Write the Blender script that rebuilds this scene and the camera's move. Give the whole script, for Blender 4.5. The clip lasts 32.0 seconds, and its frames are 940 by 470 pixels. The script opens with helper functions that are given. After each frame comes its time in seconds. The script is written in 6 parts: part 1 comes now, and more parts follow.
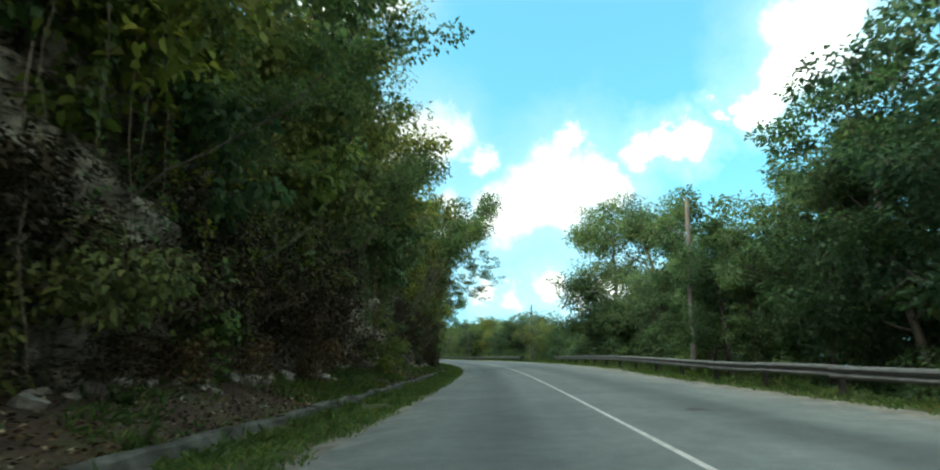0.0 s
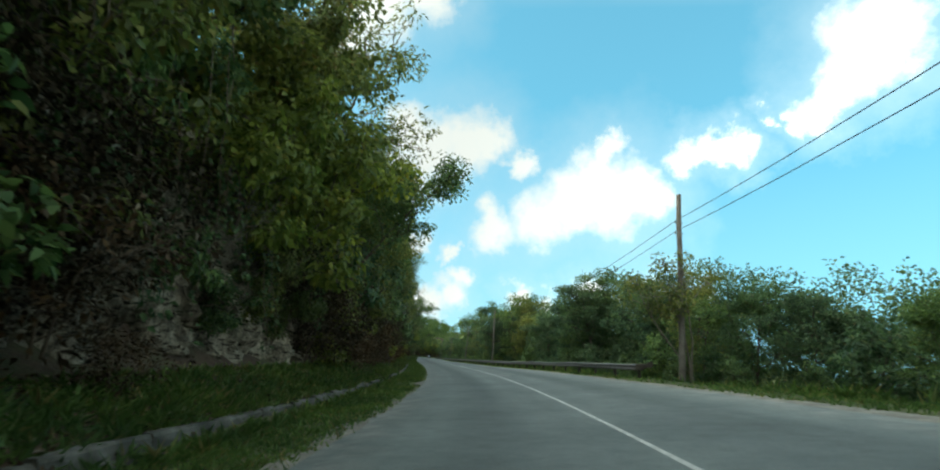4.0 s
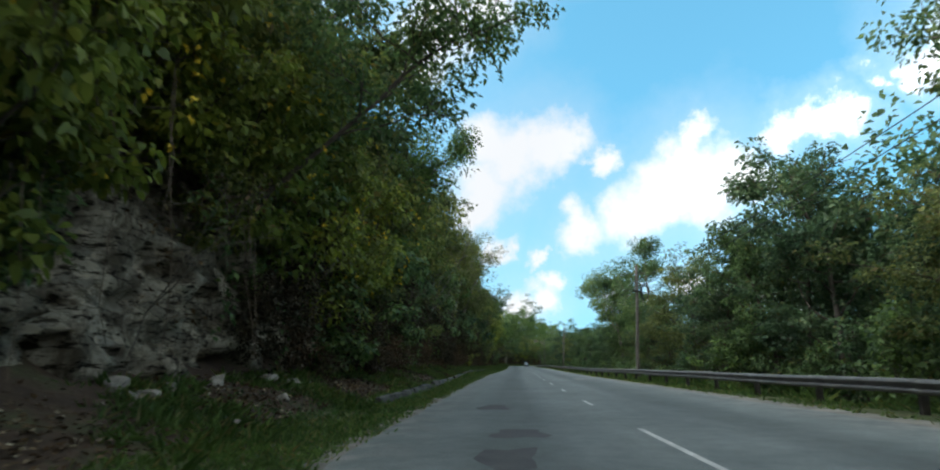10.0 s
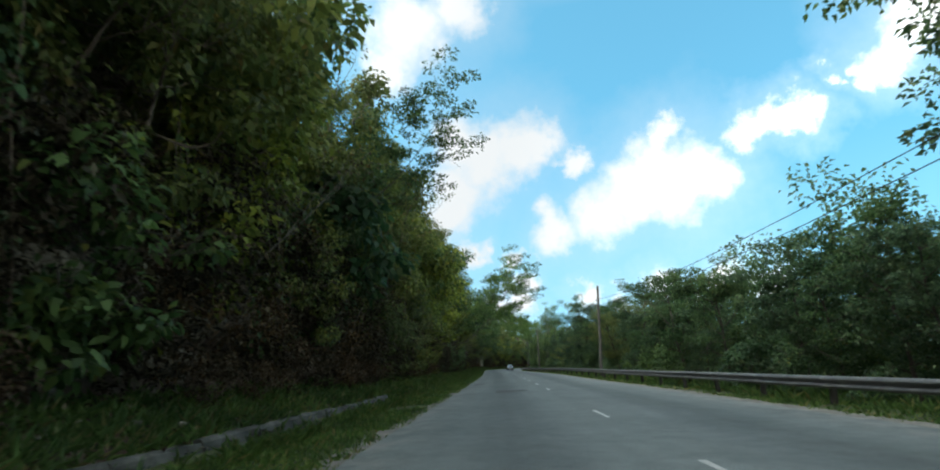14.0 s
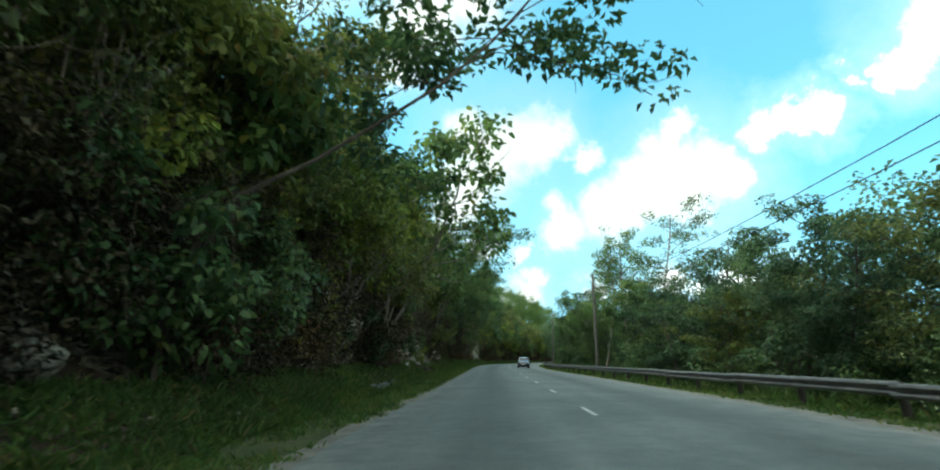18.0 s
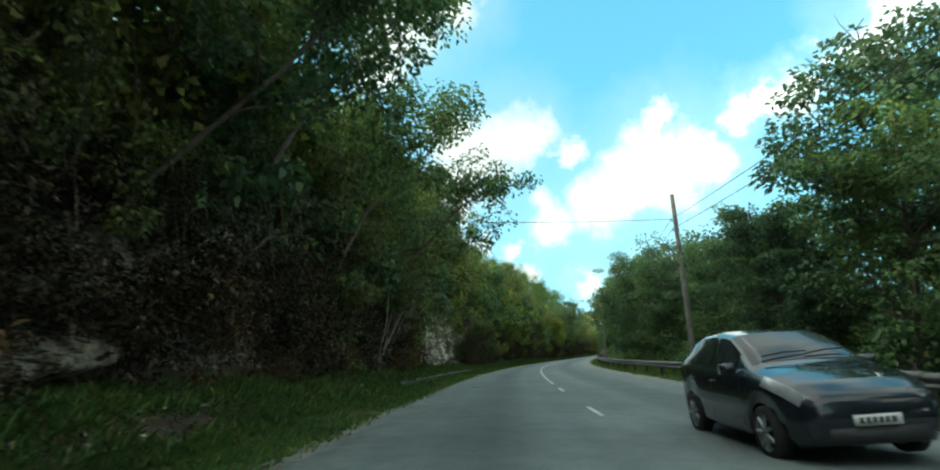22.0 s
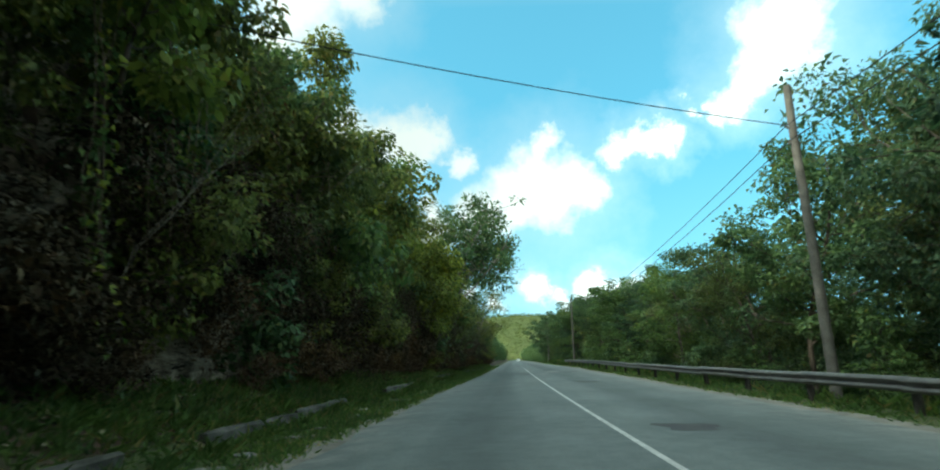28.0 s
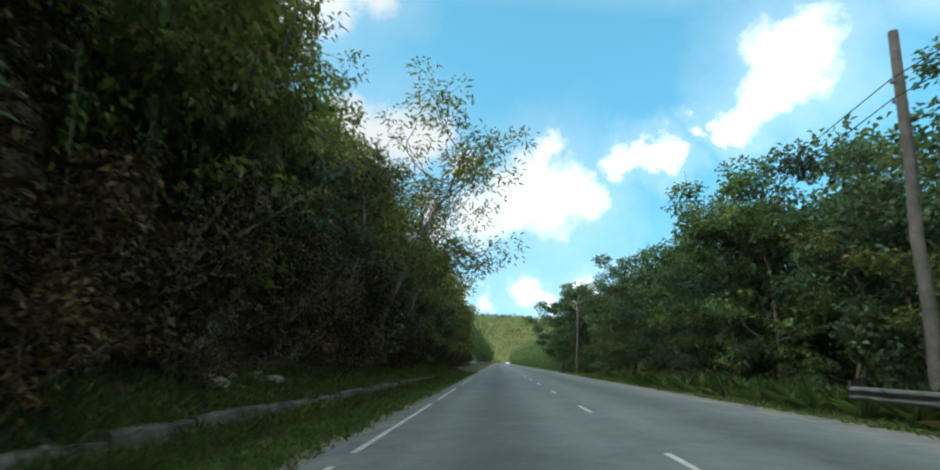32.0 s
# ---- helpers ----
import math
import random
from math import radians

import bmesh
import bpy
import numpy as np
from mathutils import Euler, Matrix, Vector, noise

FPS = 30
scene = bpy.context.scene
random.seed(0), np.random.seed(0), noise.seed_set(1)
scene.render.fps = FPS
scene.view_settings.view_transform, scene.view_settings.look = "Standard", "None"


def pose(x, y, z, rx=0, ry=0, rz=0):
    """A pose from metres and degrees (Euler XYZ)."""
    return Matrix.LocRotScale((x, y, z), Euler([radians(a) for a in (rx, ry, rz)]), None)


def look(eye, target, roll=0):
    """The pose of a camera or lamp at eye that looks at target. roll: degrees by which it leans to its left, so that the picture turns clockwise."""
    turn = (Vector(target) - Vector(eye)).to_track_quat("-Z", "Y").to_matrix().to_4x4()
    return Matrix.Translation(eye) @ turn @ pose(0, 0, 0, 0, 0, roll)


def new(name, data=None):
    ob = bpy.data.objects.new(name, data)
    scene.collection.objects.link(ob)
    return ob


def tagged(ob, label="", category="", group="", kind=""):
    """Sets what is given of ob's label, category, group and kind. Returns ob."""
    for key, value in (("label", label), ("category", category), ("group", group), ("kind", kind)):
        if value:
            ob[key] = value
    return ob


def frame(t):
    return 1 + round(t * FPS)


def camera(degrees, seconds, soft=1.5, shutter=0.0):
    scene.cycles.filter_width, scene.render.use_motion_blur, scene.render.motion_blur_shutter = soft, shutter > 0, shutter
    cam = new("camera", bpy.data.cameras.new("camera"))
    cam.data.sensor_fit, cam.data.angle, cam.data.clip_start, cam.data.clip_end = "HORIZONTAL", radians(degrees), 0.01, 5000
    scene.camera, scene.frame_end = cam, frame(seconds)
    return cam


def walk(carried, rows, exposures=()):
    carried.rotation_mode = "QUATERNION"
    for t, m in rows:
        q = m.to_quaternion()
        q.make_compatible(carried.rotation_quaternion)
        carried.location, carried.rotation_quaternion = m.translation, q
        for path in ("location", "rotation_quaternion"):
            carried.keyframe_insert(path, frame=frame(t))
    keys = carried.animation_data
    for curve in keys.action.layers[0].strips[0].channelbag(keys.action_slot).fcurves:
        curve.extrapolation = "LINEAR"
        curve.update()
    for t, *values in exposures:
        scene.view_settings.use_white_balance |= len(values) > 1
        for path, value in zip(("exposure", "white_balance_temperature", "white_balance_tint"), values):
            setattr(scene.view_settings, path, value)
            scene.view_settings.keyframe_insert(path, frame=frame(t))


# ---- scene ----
# ------------------------------------------------------------------ camera
cam = camera(82.1, 32.0, soft=2.0, shutter=0.1)
PATH = [
    (0.0, -2.165, -17.903, 1.130, 3.050, 12.711, -1.500),
    (0.5, -2.198, -9.909, 1.114, 3.164, 13.051, -2.300),
    (1.0, -2.252, -1.916, 1.098, 3.391, 12.597, -2.400),
    (1.5, -2.344, 6.068, 1.080, 3.618, 12.824, -3.000),
    (2.0, -2.502, 14.047, 1.062, 4.299, 12.938, -3.700),
    (2.5, -2.726, 22.024, 1.047, 4.867, 13.278, -3.800),
    (3.0, -3.028, 29.995, 1.044, 5.321, 13.165, -4.200),
    (3.5, -3.410, 37.962, 1.041, 5.662, 12.938, -4.000),
    (4.0, -3.908, 45.900, 1.045, 6.674, 12.938, -3.800),
    (4.5, -4.590, 53.816, 1.052, 8.280, 13.131, -3.600),
    (5.0, -5.457, 61.714, 1.059, 10.018, 13.301, -3.400),
    (5.5, -6.505, 69.591, 1.067, 11.425, 13.233, -3.200),
    (6.0, -7.733, 77.447, 1.074, 12.425, 12.892, -3.000),
    (6.5, -9.130, 85.294, 1.082, 13.674, 12.552, -2.800),
    (7.0, -10.667, 93.127, 1.091, 14.810, 13.006, -2.700),
    (7.5, -12.339, 100.948, 1.104, 15.718, 13.006, -2.700),
    (8.0, -14.093, 108.779, 1.129, 15.832, 13.460, -1.400),
    (8.5, -15.908, 116.606, 1.155, 16.286, 13.006, -0.800),
    (9.0, -17.770, 124.441, 1.167, 16.627, 13.687, -0.500),
    (9.5, -19.665, 132.280, 1.176, 16.740, 13.460, -0.300),
    (10.0, -21.578, 140.131, 1.186, 16.854, 13.347, -0.400),
    (10.5, -23.462, 148.014, 1.200, 16.286, 13.687, -0.200),
    (11.0, -25.300, 155.916, 1.214, 15.832, 14.255, 0.400),
    (11.5, -27.098, 163.833, 1.227, 15.377, 14.028, 1.100),
    (12.0, -28.868, 171.765, 1.240, 15.377, 13.801, 1.400),
    (12.5, -30.611, 179.713, 1.252, 15.264, 13.914, 1.000),
    (13.0, -32.327, 187.675, 1.261, 15.037, 14.141, 1.700),
    (13.5, -33.957, 195.666, 1.271, 14.696, 13.914, 2.000),
    (14.0, -35.596, 203.769, 1.258, 14.595, 13.739, 1.837),
    (14.5, -37.278, 212.080, 1.245, 14.706, 13.608, 1.270),
    (15.0, -39.003, 220.599, 1.232, 14.862, 13.476, 0.642),
    (15.5, -40.774, 229.325, 1.220, 14.897, 13.301, 0.300),
    (16.0, -42.567, 238.149, 1.212, 14.783, 13.074, 0.300),
    (16.5, -44.347, 246.985, 1.210, 14.670, 12.847, 0.300),
    (17.0, -46.127, 255.828, 1.209, 14.783, 13.074, 0.200),
    (17.5, -47.923, 264.671, 1.209, 14.897, 13.074, 0.000),
    (18.0, -49.746, 273.518, 1.210, 15.124, 12.960, 0.100),
    (18.5, -51.599, 282.365, 1.220, 15.351, 12.960, 0.100),
    (19.0, -53.487, 291.213, 1.232, 15.578, 12.960, 0.400),
    (19.5, -55.457, 300.053, 1.243, 15.805, 13.187, 1.200),
    (20.0, -57.457, 308.894, 1.256, 15.805, 13.301, 1.900),
    (20.5, -59.482, 317.744, 1.268, 16.260, 12.960, 1.500),
    (21.0, -61.497, 326.610, 1.281, 16.260, 13.301, 1.300),
    (21.5, -63.492, 335.493, 1.296, 15.805, 12.960, 2.600),
    (22.0, -65.413, 344.414, 1.317, 14.897, 13.074, 4.000),
    (22.5, -67.232, 353.365, 1.337, 14.329, 12.960, 4.000),
    (23.0, -68.950, 362.346, 1.333, 13.761, 13.187, 3.700),
    (23.5, -70.562, 371.355, 1.330, 12.966, 13.414, 3.900),
    (24.0, -72.046, 380.403, 1.315, 12.285, 13.414, 3.400),
    (24.5, -73.392, 389.483, 1.300, 11.263, 13.301, 2.800),
    (25.0, -74.546, 398.552, 1.281, 9.803, 13.091, 2.117),
    (25.5, -75.433, 407.556, 1.261, 7.964, 12.809, 1.390),
    (26.0, -76.061, 416.480, 1.248, 6.103, 12.595, 0.842),
    (26.5, -76.455, 425.314, 1.242, 4.575, 12.589, 0.700),
    (27.0, -76.634, 434.106, 1.237, 3.439, 12.817, 1.000),
    (27.5, -76.647, 442.888, 1.235, 2.417, 12.703, 0.600),
    (28.0, -76.518, 451.668, 1.232, 1.509, 13.044, 0.800),
    (28.5, -76.322, 460.433, 1.220, 0.941, 13.384, 0.700),
    (29.0, -76.061, 469.194, 1.205, 0.714, 13.044, 0.100),
    (29.5, -75.746, 477.948, 1.184, 0.373, 13.157, -0.400),
    (30.0, -75.409, 486.696, 1.157, 0.373, 13.384, -1.400),
    (30.5, -75.052, 495.443, 1.131, 0.260, 13.271, -1.800),
    (31.0, -74.685, 504.188, 1.106, 0.260, 13.271, -2.200),
    (31.5, -74.253, 512.929, 1.085, 0.260, 13.271, -2.800),
    (32.0, -73.818, 521.668, 1.085, 0.033, 13.044, -3.700),
]
# seconds, stops, kelvin, tint
EXPOSURES = [(0, 0.8, 6800, -1), (1, 0.68, 6800, -1), (3.5, 0.48, 6800, -1), (6, 0.14, 6400, 9), (9, 0.49, 6400, 10), (10, 0.44, 6400, 11), (11, 0.34, 6400, 11), (13, 0.42, 6450, 8), (16, 0.3, 6400, 9), (17, 0.4, 6500, 5), (18, 0.76, 6500, -3),
             (19, 0.45, 6500, 1), (20, 0.7, 6500, 4), (21, 0.72, 6600, -3), (22, 0.7, 6600, -5), (24, 0.62, 6400, -9), (27, 0.56, 6400, -8), (28, 0.46, 6400, -8), (29, 0.38, 6400, -8), (30, 0.56, 6400, -9), (31, 0.46, 6450, -2), (32, 0.36, 6400, 6)]
walk(cam, [(t, pose(x, y, z, 90 + p, r, w)) for t, x, y, z, w, p, r in PATH], EXPOSURES)

# ------------------------------------------------------------------ light
SUN_AZ, SUN_EL = 112.0, 24.0        # degrees anticlockwise from +y, and above the horizon
sun_data = bpy.data.lights.new("sun", "SUN")
sun_data.energy, sun_data.angle, sun_data.color = 2.8, radians(0.6), (1.0, 0.93, 0.82)
sun = new("sun", sun_data)
sun_way = Vector((-math.sin(radians(SUN_AZ)) * math.cos(radians(SUN_EL)),
                  math.cos(radians(SUN_AZ)) * math.cos(radians(SUN_EL)), math.sin(radians(SUN_EL))))
sun.matrix_world = look(sun_way * 300, (0, 0, 0))

# cloud puffs: azimuth anticlockwise from +y, elevation (degrees), radius (radians)
PUFFS = [(15.3, 23.1, .043), (12.5, 21.8, .053), (8.8, 22.1, .049), (6.1, 22.7, .035), (2.2, 21.2, .024), (15.7, 18.5, .053),
         (16.5, 15.7, .044), (13.6, 11.8, .024), (-6, 19.7, .043), (-7, 22.3, .022), (-3.2, 17.1, .05), (-7.4, 17.5, .056),
         (-10.9, 17.6, .039), (0.2, 14.8, .045), (5.3, 13.8, .038), (9.3, 10.7, .017), (9.7, 6.6, .031), (7.8, 8.4, .02),
         (12, 5.4, .031), (-14.4, 21.6, .024), (-16.8, 21.9, .02), (-19.8, 21.2, .019), (-22.8, 24.2, .013), (-27.6, 24, .031),
         (-29.8, 26.8, .041), (-31.9, 29.3, .05), (21.1, 34.4, .059), (14.9, 36.8, .044), (23.2, 30.7, .036), (-25.2, 23.2, .016),
         (-18.3, 21.9, .02), (2, 7.2, .022), (-1.5, 6.6, .018), (-5.8, 7.2, .026), (-8.6, 6.4, .016), (-12, 7.4, .028), (-15, 6.6, .02)]


def make_world():
    world = bpy.data.worlds.new("world")
    scene.world = world
    world.use_nodes = True
    nt = world.node_tree
    nt.nodes.clear()
    N, L = nt.nodes.new, nt.links.new
    out, bg = N("ShaderNodeOutputWorld"), N("ShaderNodeBackground")
    sky = N("ShaderNodeTexSky")
    sky.sky_type, sky.sun_disc = "NISHITA", False
    sky.sun_elevation, sky.sun_rotation = radians(SUN_EL), radians(-SUN_AZ)
    sky.air_density, sky.dust_density, sky.ozone_density = 1.0, 0.6, 1.6
    co = N("ShaderNodeTexCoord")
    raised = N("ShaderNodeVectorMath")
    L(co.outputs["Generated"], raised.inputs[0])
    raised.inputs[1].default_value = (0, 0, 0.42)
    norm = N("ShaderNodeVectorMath")
    norm.operation = "NORMALIZE"
    L(raised.outputs[0], norm.inputs[0])
    L(norm.outputs[0], sky.inputs["Vector"])
    warp = N("ShaderNodeTexNoise")
    warp.inputs["Scale"].default_value, warp.inputs["Detail"].default_value = 13.0, 9.0
    warp.inputs["Roughness"].default_value = 0.62
    L(co.outputs["Generated"], warp.inputs["Vector"])
    sub = N("ShaderNodeVectorMath")
    sub.operation = "MULTIPLY_ADD"
    L(warp.outputs["Color"], sub.inputs[0])
    sub.inputs[1].default_value = (0.13,) * 3
    sub.inputs[2].default_value = (-0.065,) * 3
    add = N("ShaderNodeVectorMath")
    L(co.outputs["Generated"], add.inputs[0])
    L(sub.outputs[0], add.inputs[1])
    last = None
    for az, el, r in PUFFS:
        a, e = radians(az), radians(el)
        d = N("ShaderNodeVectorMath")
        d.operation = "DISTANCE"
        L(add.outputs[0], d.inputs[0])
        d.inputs[1].default_value = (-math.sin(a) * math.cos(e), math.cos(a) * math.cos(e), math.sin(e))
        m = N("ShaderNodeMath")
        m.operation = "MULTIPLY_ADD"          # 1 at the middle of a puff, 0 at its edge
        L(d.outputs["Value"], m.inputs[0])
        m.inputs[1].default_value, m.inputs[2].default_value = -1 / (r * 1.55), 1.0
        if last is None:
            last = m
        else:
            x = N("ShaderNodeMath")
            x.operation = "SMOOTH_MAX"
            x.inputs[2].default_value = 0.25
            L(last.outputs[0], x.inputs[0])
            L(m.outputs[0], x.inputs[1])
            last = x
    # loose cumulus over the unseen rest of the sky, added as fill light
    far = N("ShaderNodeTexNoise")
    far.inputs["Scale"].default_value, far.inputs["Detail"].default_value = 3.2, 7.0
    L(add.outputs[0], far.inputs["Vector"])
    sep = N("ShaderNodeSeparateXYZ")
    L(co.outputs["Generated"], sep.inputs[0])
    # the cloud field lies overhead and behind; ahead are the single puffs
    ahead = N("ShaderNodeMath")
    ahead.operation = "MULTIPLY_ADD"
    L(sep.outputs["Z"], ahead.inputs[0])
    ahead.inputs[1].default_value = -1.3
    L(sep.outputs["Y"], ahead.inputs[2])
    behind = N("ShaderNodeMapRange")
    L(ahead.outputs[0], behind.inputs["Value"])
    for i, v in ((1, 0.05), (2, -0.35), (3, 0.0), (4, 1.0)):
        behind.inputs[i].default_value = v
    loose = N("ShaderNodeMapRange")
    L(far.outputs["Fac"], loose.inputs["Value"])
    for i, v in ((1, 0.36), (2, 0.52), (3, 0.0), (4, 1.0)):
        loose.inputs[i].default_value = v
    both = N("ShaderNodeMath")
    both.operation = "MULTIPLY"
    L(behind.outputs[0], both.inputs[0])
    L(loose.outputs[0], both.inputs[1])
    soft = N("ShaderNodeMapRange")
    soft.interpolation_type = "SMOOTHSTEP"
    L(last.outputs[0], soft.inputs["Value"])
    for i, v in ((1, -0.2), (2, 0.72), (3, 0.0), (4, 1.0)):
        soft.inputs[i].default_value = v
    # thin veil around the puffs
    veil = N("ShaderNodeMapRange")
    L(last.outputs[0], veil.inputs["Value"])
    for i, v in ((1, -1.2), (2, 0.2), (3, 0.0), (4, 0.20)):
        veil.inputs[i].default_value = v
    mask = N("ShaderNodeMath")
    mask.operation = "MAXIMUM"
    L(soft.outputs[0], mask.inputs[0])
    L(both.outputs[0], mask.inputs[1])
    mask2 = N("ShaderNodeMath")
    mask2.operation = "MAXIMUM"
    L(mask.outputs[0], mask2.inputs[0])
    L(veil.outputs[0], mask2.inputs[1])
    mix = N("ShaderNodeMix")
    mix.data_type = "RGBA"
    L(mask2.outputs[0], mix.inputs["Factor"])
    gain = N("ShaderNodeMix")
    gain.data_type, gain.blend_type = "RGBA", "MULTIPLY"
    gain.inputs["Factor"].default_value = 1.0
    L(sky.outputs[0], gain.inputs[6])
    gain.inputs[7].default_value = SKY_TINT
    # pale haze low over the horizon
    low = N("ShaderNodeMapRange")
    L(sep.outputs["Z"], low.inputs["Value"])
    for i, v in ((1, 0.02), (2, 0.34), (3, 0.36), (4, 0.0)):
        low.inputs[i].default_value = v
    haze = N("ShaderNodeMix")
    haze.data_type = "RGBA"
    L(low.outputs[0], haze.inputs["Factor"])
    L(gain.outputs[2], haze.inputs[6])
    haze.inputs[7].default_value = HAZE
    L(haze.outputs[2], mix.inputs[6])
    # clouds are whitest round the sun and opposite to it, raised to fill the cliff
    toward = N("ShaderNodeVectorMath")
    toward.operation = "DOT_PRODUCT"
    L(co.outputs["Generated"], toward.inputs[0])
    toward.inputs[1].default_value = sun_way
    square = N("ShaderNodeMath")
    square.operation = "MULTIPLY"
    L(toward.outputs["Value"], square.inputs[0])
    L(toward.outputs["Value"], square.inputs[1])
    glow = N("ShaderNodeMath")
    glow.operation = "MULTIPLY_ADD"
    L(square.outputs[0], glow.inputs[0])
    glow.inputs[1].default_value, glow.inputs[2].default_value = 4.6, 1.0
    lit = N("ShaderNodeVectorMath")
    lit.operation = "SCALE"
    lit.inputs[0].default_value = CLOUD[:3]
    L(glow.outputs[0], lit.inputs["Scale"])
    L(lit.outputs[0], mix.inputs[7])
    L(mix.outputs[2], bg.inputs["Color"])
    bg.inputs["Strength"].default_value = 0.12
    L(bg.outputs[0], out.inputs["Surface"])


SKY_TINT = (1.75, 3.2, 2.75, 1)
CLOUD = (5.7, 5.9, 6.0, 1)
HAZE = (4.0, 5.6, 6.0, 1)
make_world()


# ------------------------------------------------------------------ materials
def material(name, rough=0.8, spec=0.3):
    m = bpy.data.materials.new(name)
    m.use_nodes = True
    b = m.node_tree.nodes["Principled BSDF"]
    b.inputs["Roughness"].default_value = rough
    b.inputs["Specular IOR Level"].default_value = spec
    return m, m.node_tree, b


def node(nt, kind, **values):
    n = nt.nodes.new(kind)
    for k, v in values.items():
        n.inputs[k.replace("_", " ")].default_value = v
    return n


def ramp(nt, source, stops):
    r = nt.nodes.new("ShaderNodeValToRGB")
    nt.links.new(source, r.inputs[0])
    e = r.color_ramp.elements
    while len(e) < len(stops):
        e.new(0.5)
    for el, (p, c) in zip(e, stops):
        el.position, el.color = p, (*c, 1)
    return r.outputs[0]


def noise_tex(nt, scale, detail=5.0, rough=0.6, where="Object", stretch=None):
    co = nt.nodes.new("ShaderNodeTexCoord")
    n = node(nt, "ShaderNodeTexNoise", Scale=scale, Detail=detail, Roughness=rough)
    src = co.outputs[where]
    if stretch:
        mp = nt.nodes.new("ShaderNodeMapping")
        mp.inputs["Scale"].default_value = stretch
        nt.links.new(src, mp.inputs[0])
        src = mp.outputs[0]
    nt.links.new(src, n.inputs["Vector"])
    return n.outputs["Fac"]


def blend(nt, fac, a, b, mode="MIX"):
    m = nt.nodes.new("ShaderNodeMix")
    m.data_type, m.blend_type = "RGBA", mode
    for value, slot in ((fac, m.inputs[0]), (a, m.inputs[6]), (b, m.inputs[7])):
        if isinstance(value, (int, float)):
            slot.default_value = value
        elif isinstance(value, tuple):
            slot.default_value = (*value, 1)
        else:
            nt.links.new(value, slot)
    return m.outputs[2]


def bump(nt, b, height, strength, dist):
    n = node(nt, "ShaderNodeBump", Strength=strength, Distance=dist)
    nt.links.new(height, n.inputs["Height"])
    nt.links.new(n.outputs[0], b.inputs["Normal"])


def surface(name, stops, scale, rough=0.85, fine=40.0, bumped=0.4, dist=0.03, spec=0.25, fine_dark=0.6):
    """A two-scale mottled surface: broad colours by stops, darkened by a fine grain, with relief."""
    m, nt, b = material(name, rough, spec)
    broad = ramp(nt, noise_tex(nt, scale, 8.0), stops)
    g = noise_tex(nt, fine, 4.0)
    grain = ramp(nt, g, [(0.3, (fine_dark,) * 3), (0.65, (1.0, 1.0, 1.0))])
    nt.links.new(blend(nt, 1.0, broad, grain, "MULTIPLY"), b.inputs["Base Color"])
    bump(nt, b, g, bumped, dist)
    return m


def leaf_material(name, dark, light, dry, dry_share=0.03, through_light=0.48, gloss=0.32):
    m, nt, b = material(name, 0.5, gloss)
    geo, info = nt.nodes.new("ShaderNodeNewGeometry"), nt.nodes.new("ShaderNodeObjectInfo")
    per_leaf = geo.outputs["Random Per Island"]
    col = ramp(nt, per_leaf, [(0.0, dark), (0.55, tuple((a + c) / 2 for a, c in zip(dark, light))),
                              (0.93 - dry_share, light), (1.0 - dry_share * 0.5, dry)])
    tint = ramp(nt, info.outputs["Random"], [(0.0, (0.55, 0.68, 0.70)), (0.5, (1.0, 1.0, 1.0)), (1.0, (1.22, 1.20, 0.88))])
    patch = ramp(nt, noise_tex(nt, 0.6, 3.0), [(0.35, (0.75, 0.8, 0.85)), (0.65, (1.2, 1.15, 0.95))])
    c = blend(nt, 1.0, blend(nt, 1.0, col, tint, "MULTIPLY"), patch, "MULTIPLY")
    nt.links.new(c, b.inputs["Base Color"])
    tr = nt.nodes.new("ShaderNodeBsdfTranslucent")
    nt.links.new(c, tr.inputs["Color"])
    mx = node(nt, "ShaderNodeMixShader", Fac=through_light)
    nt.links.new(b.outputs[0], mx.inputs[1])
    nt.links.new(tr.outputs[0], mx.inputs[2])
    nt.links.new(mx.outputs[0], nt.nodes["Material Output"].inputs["Surface"])
    return m


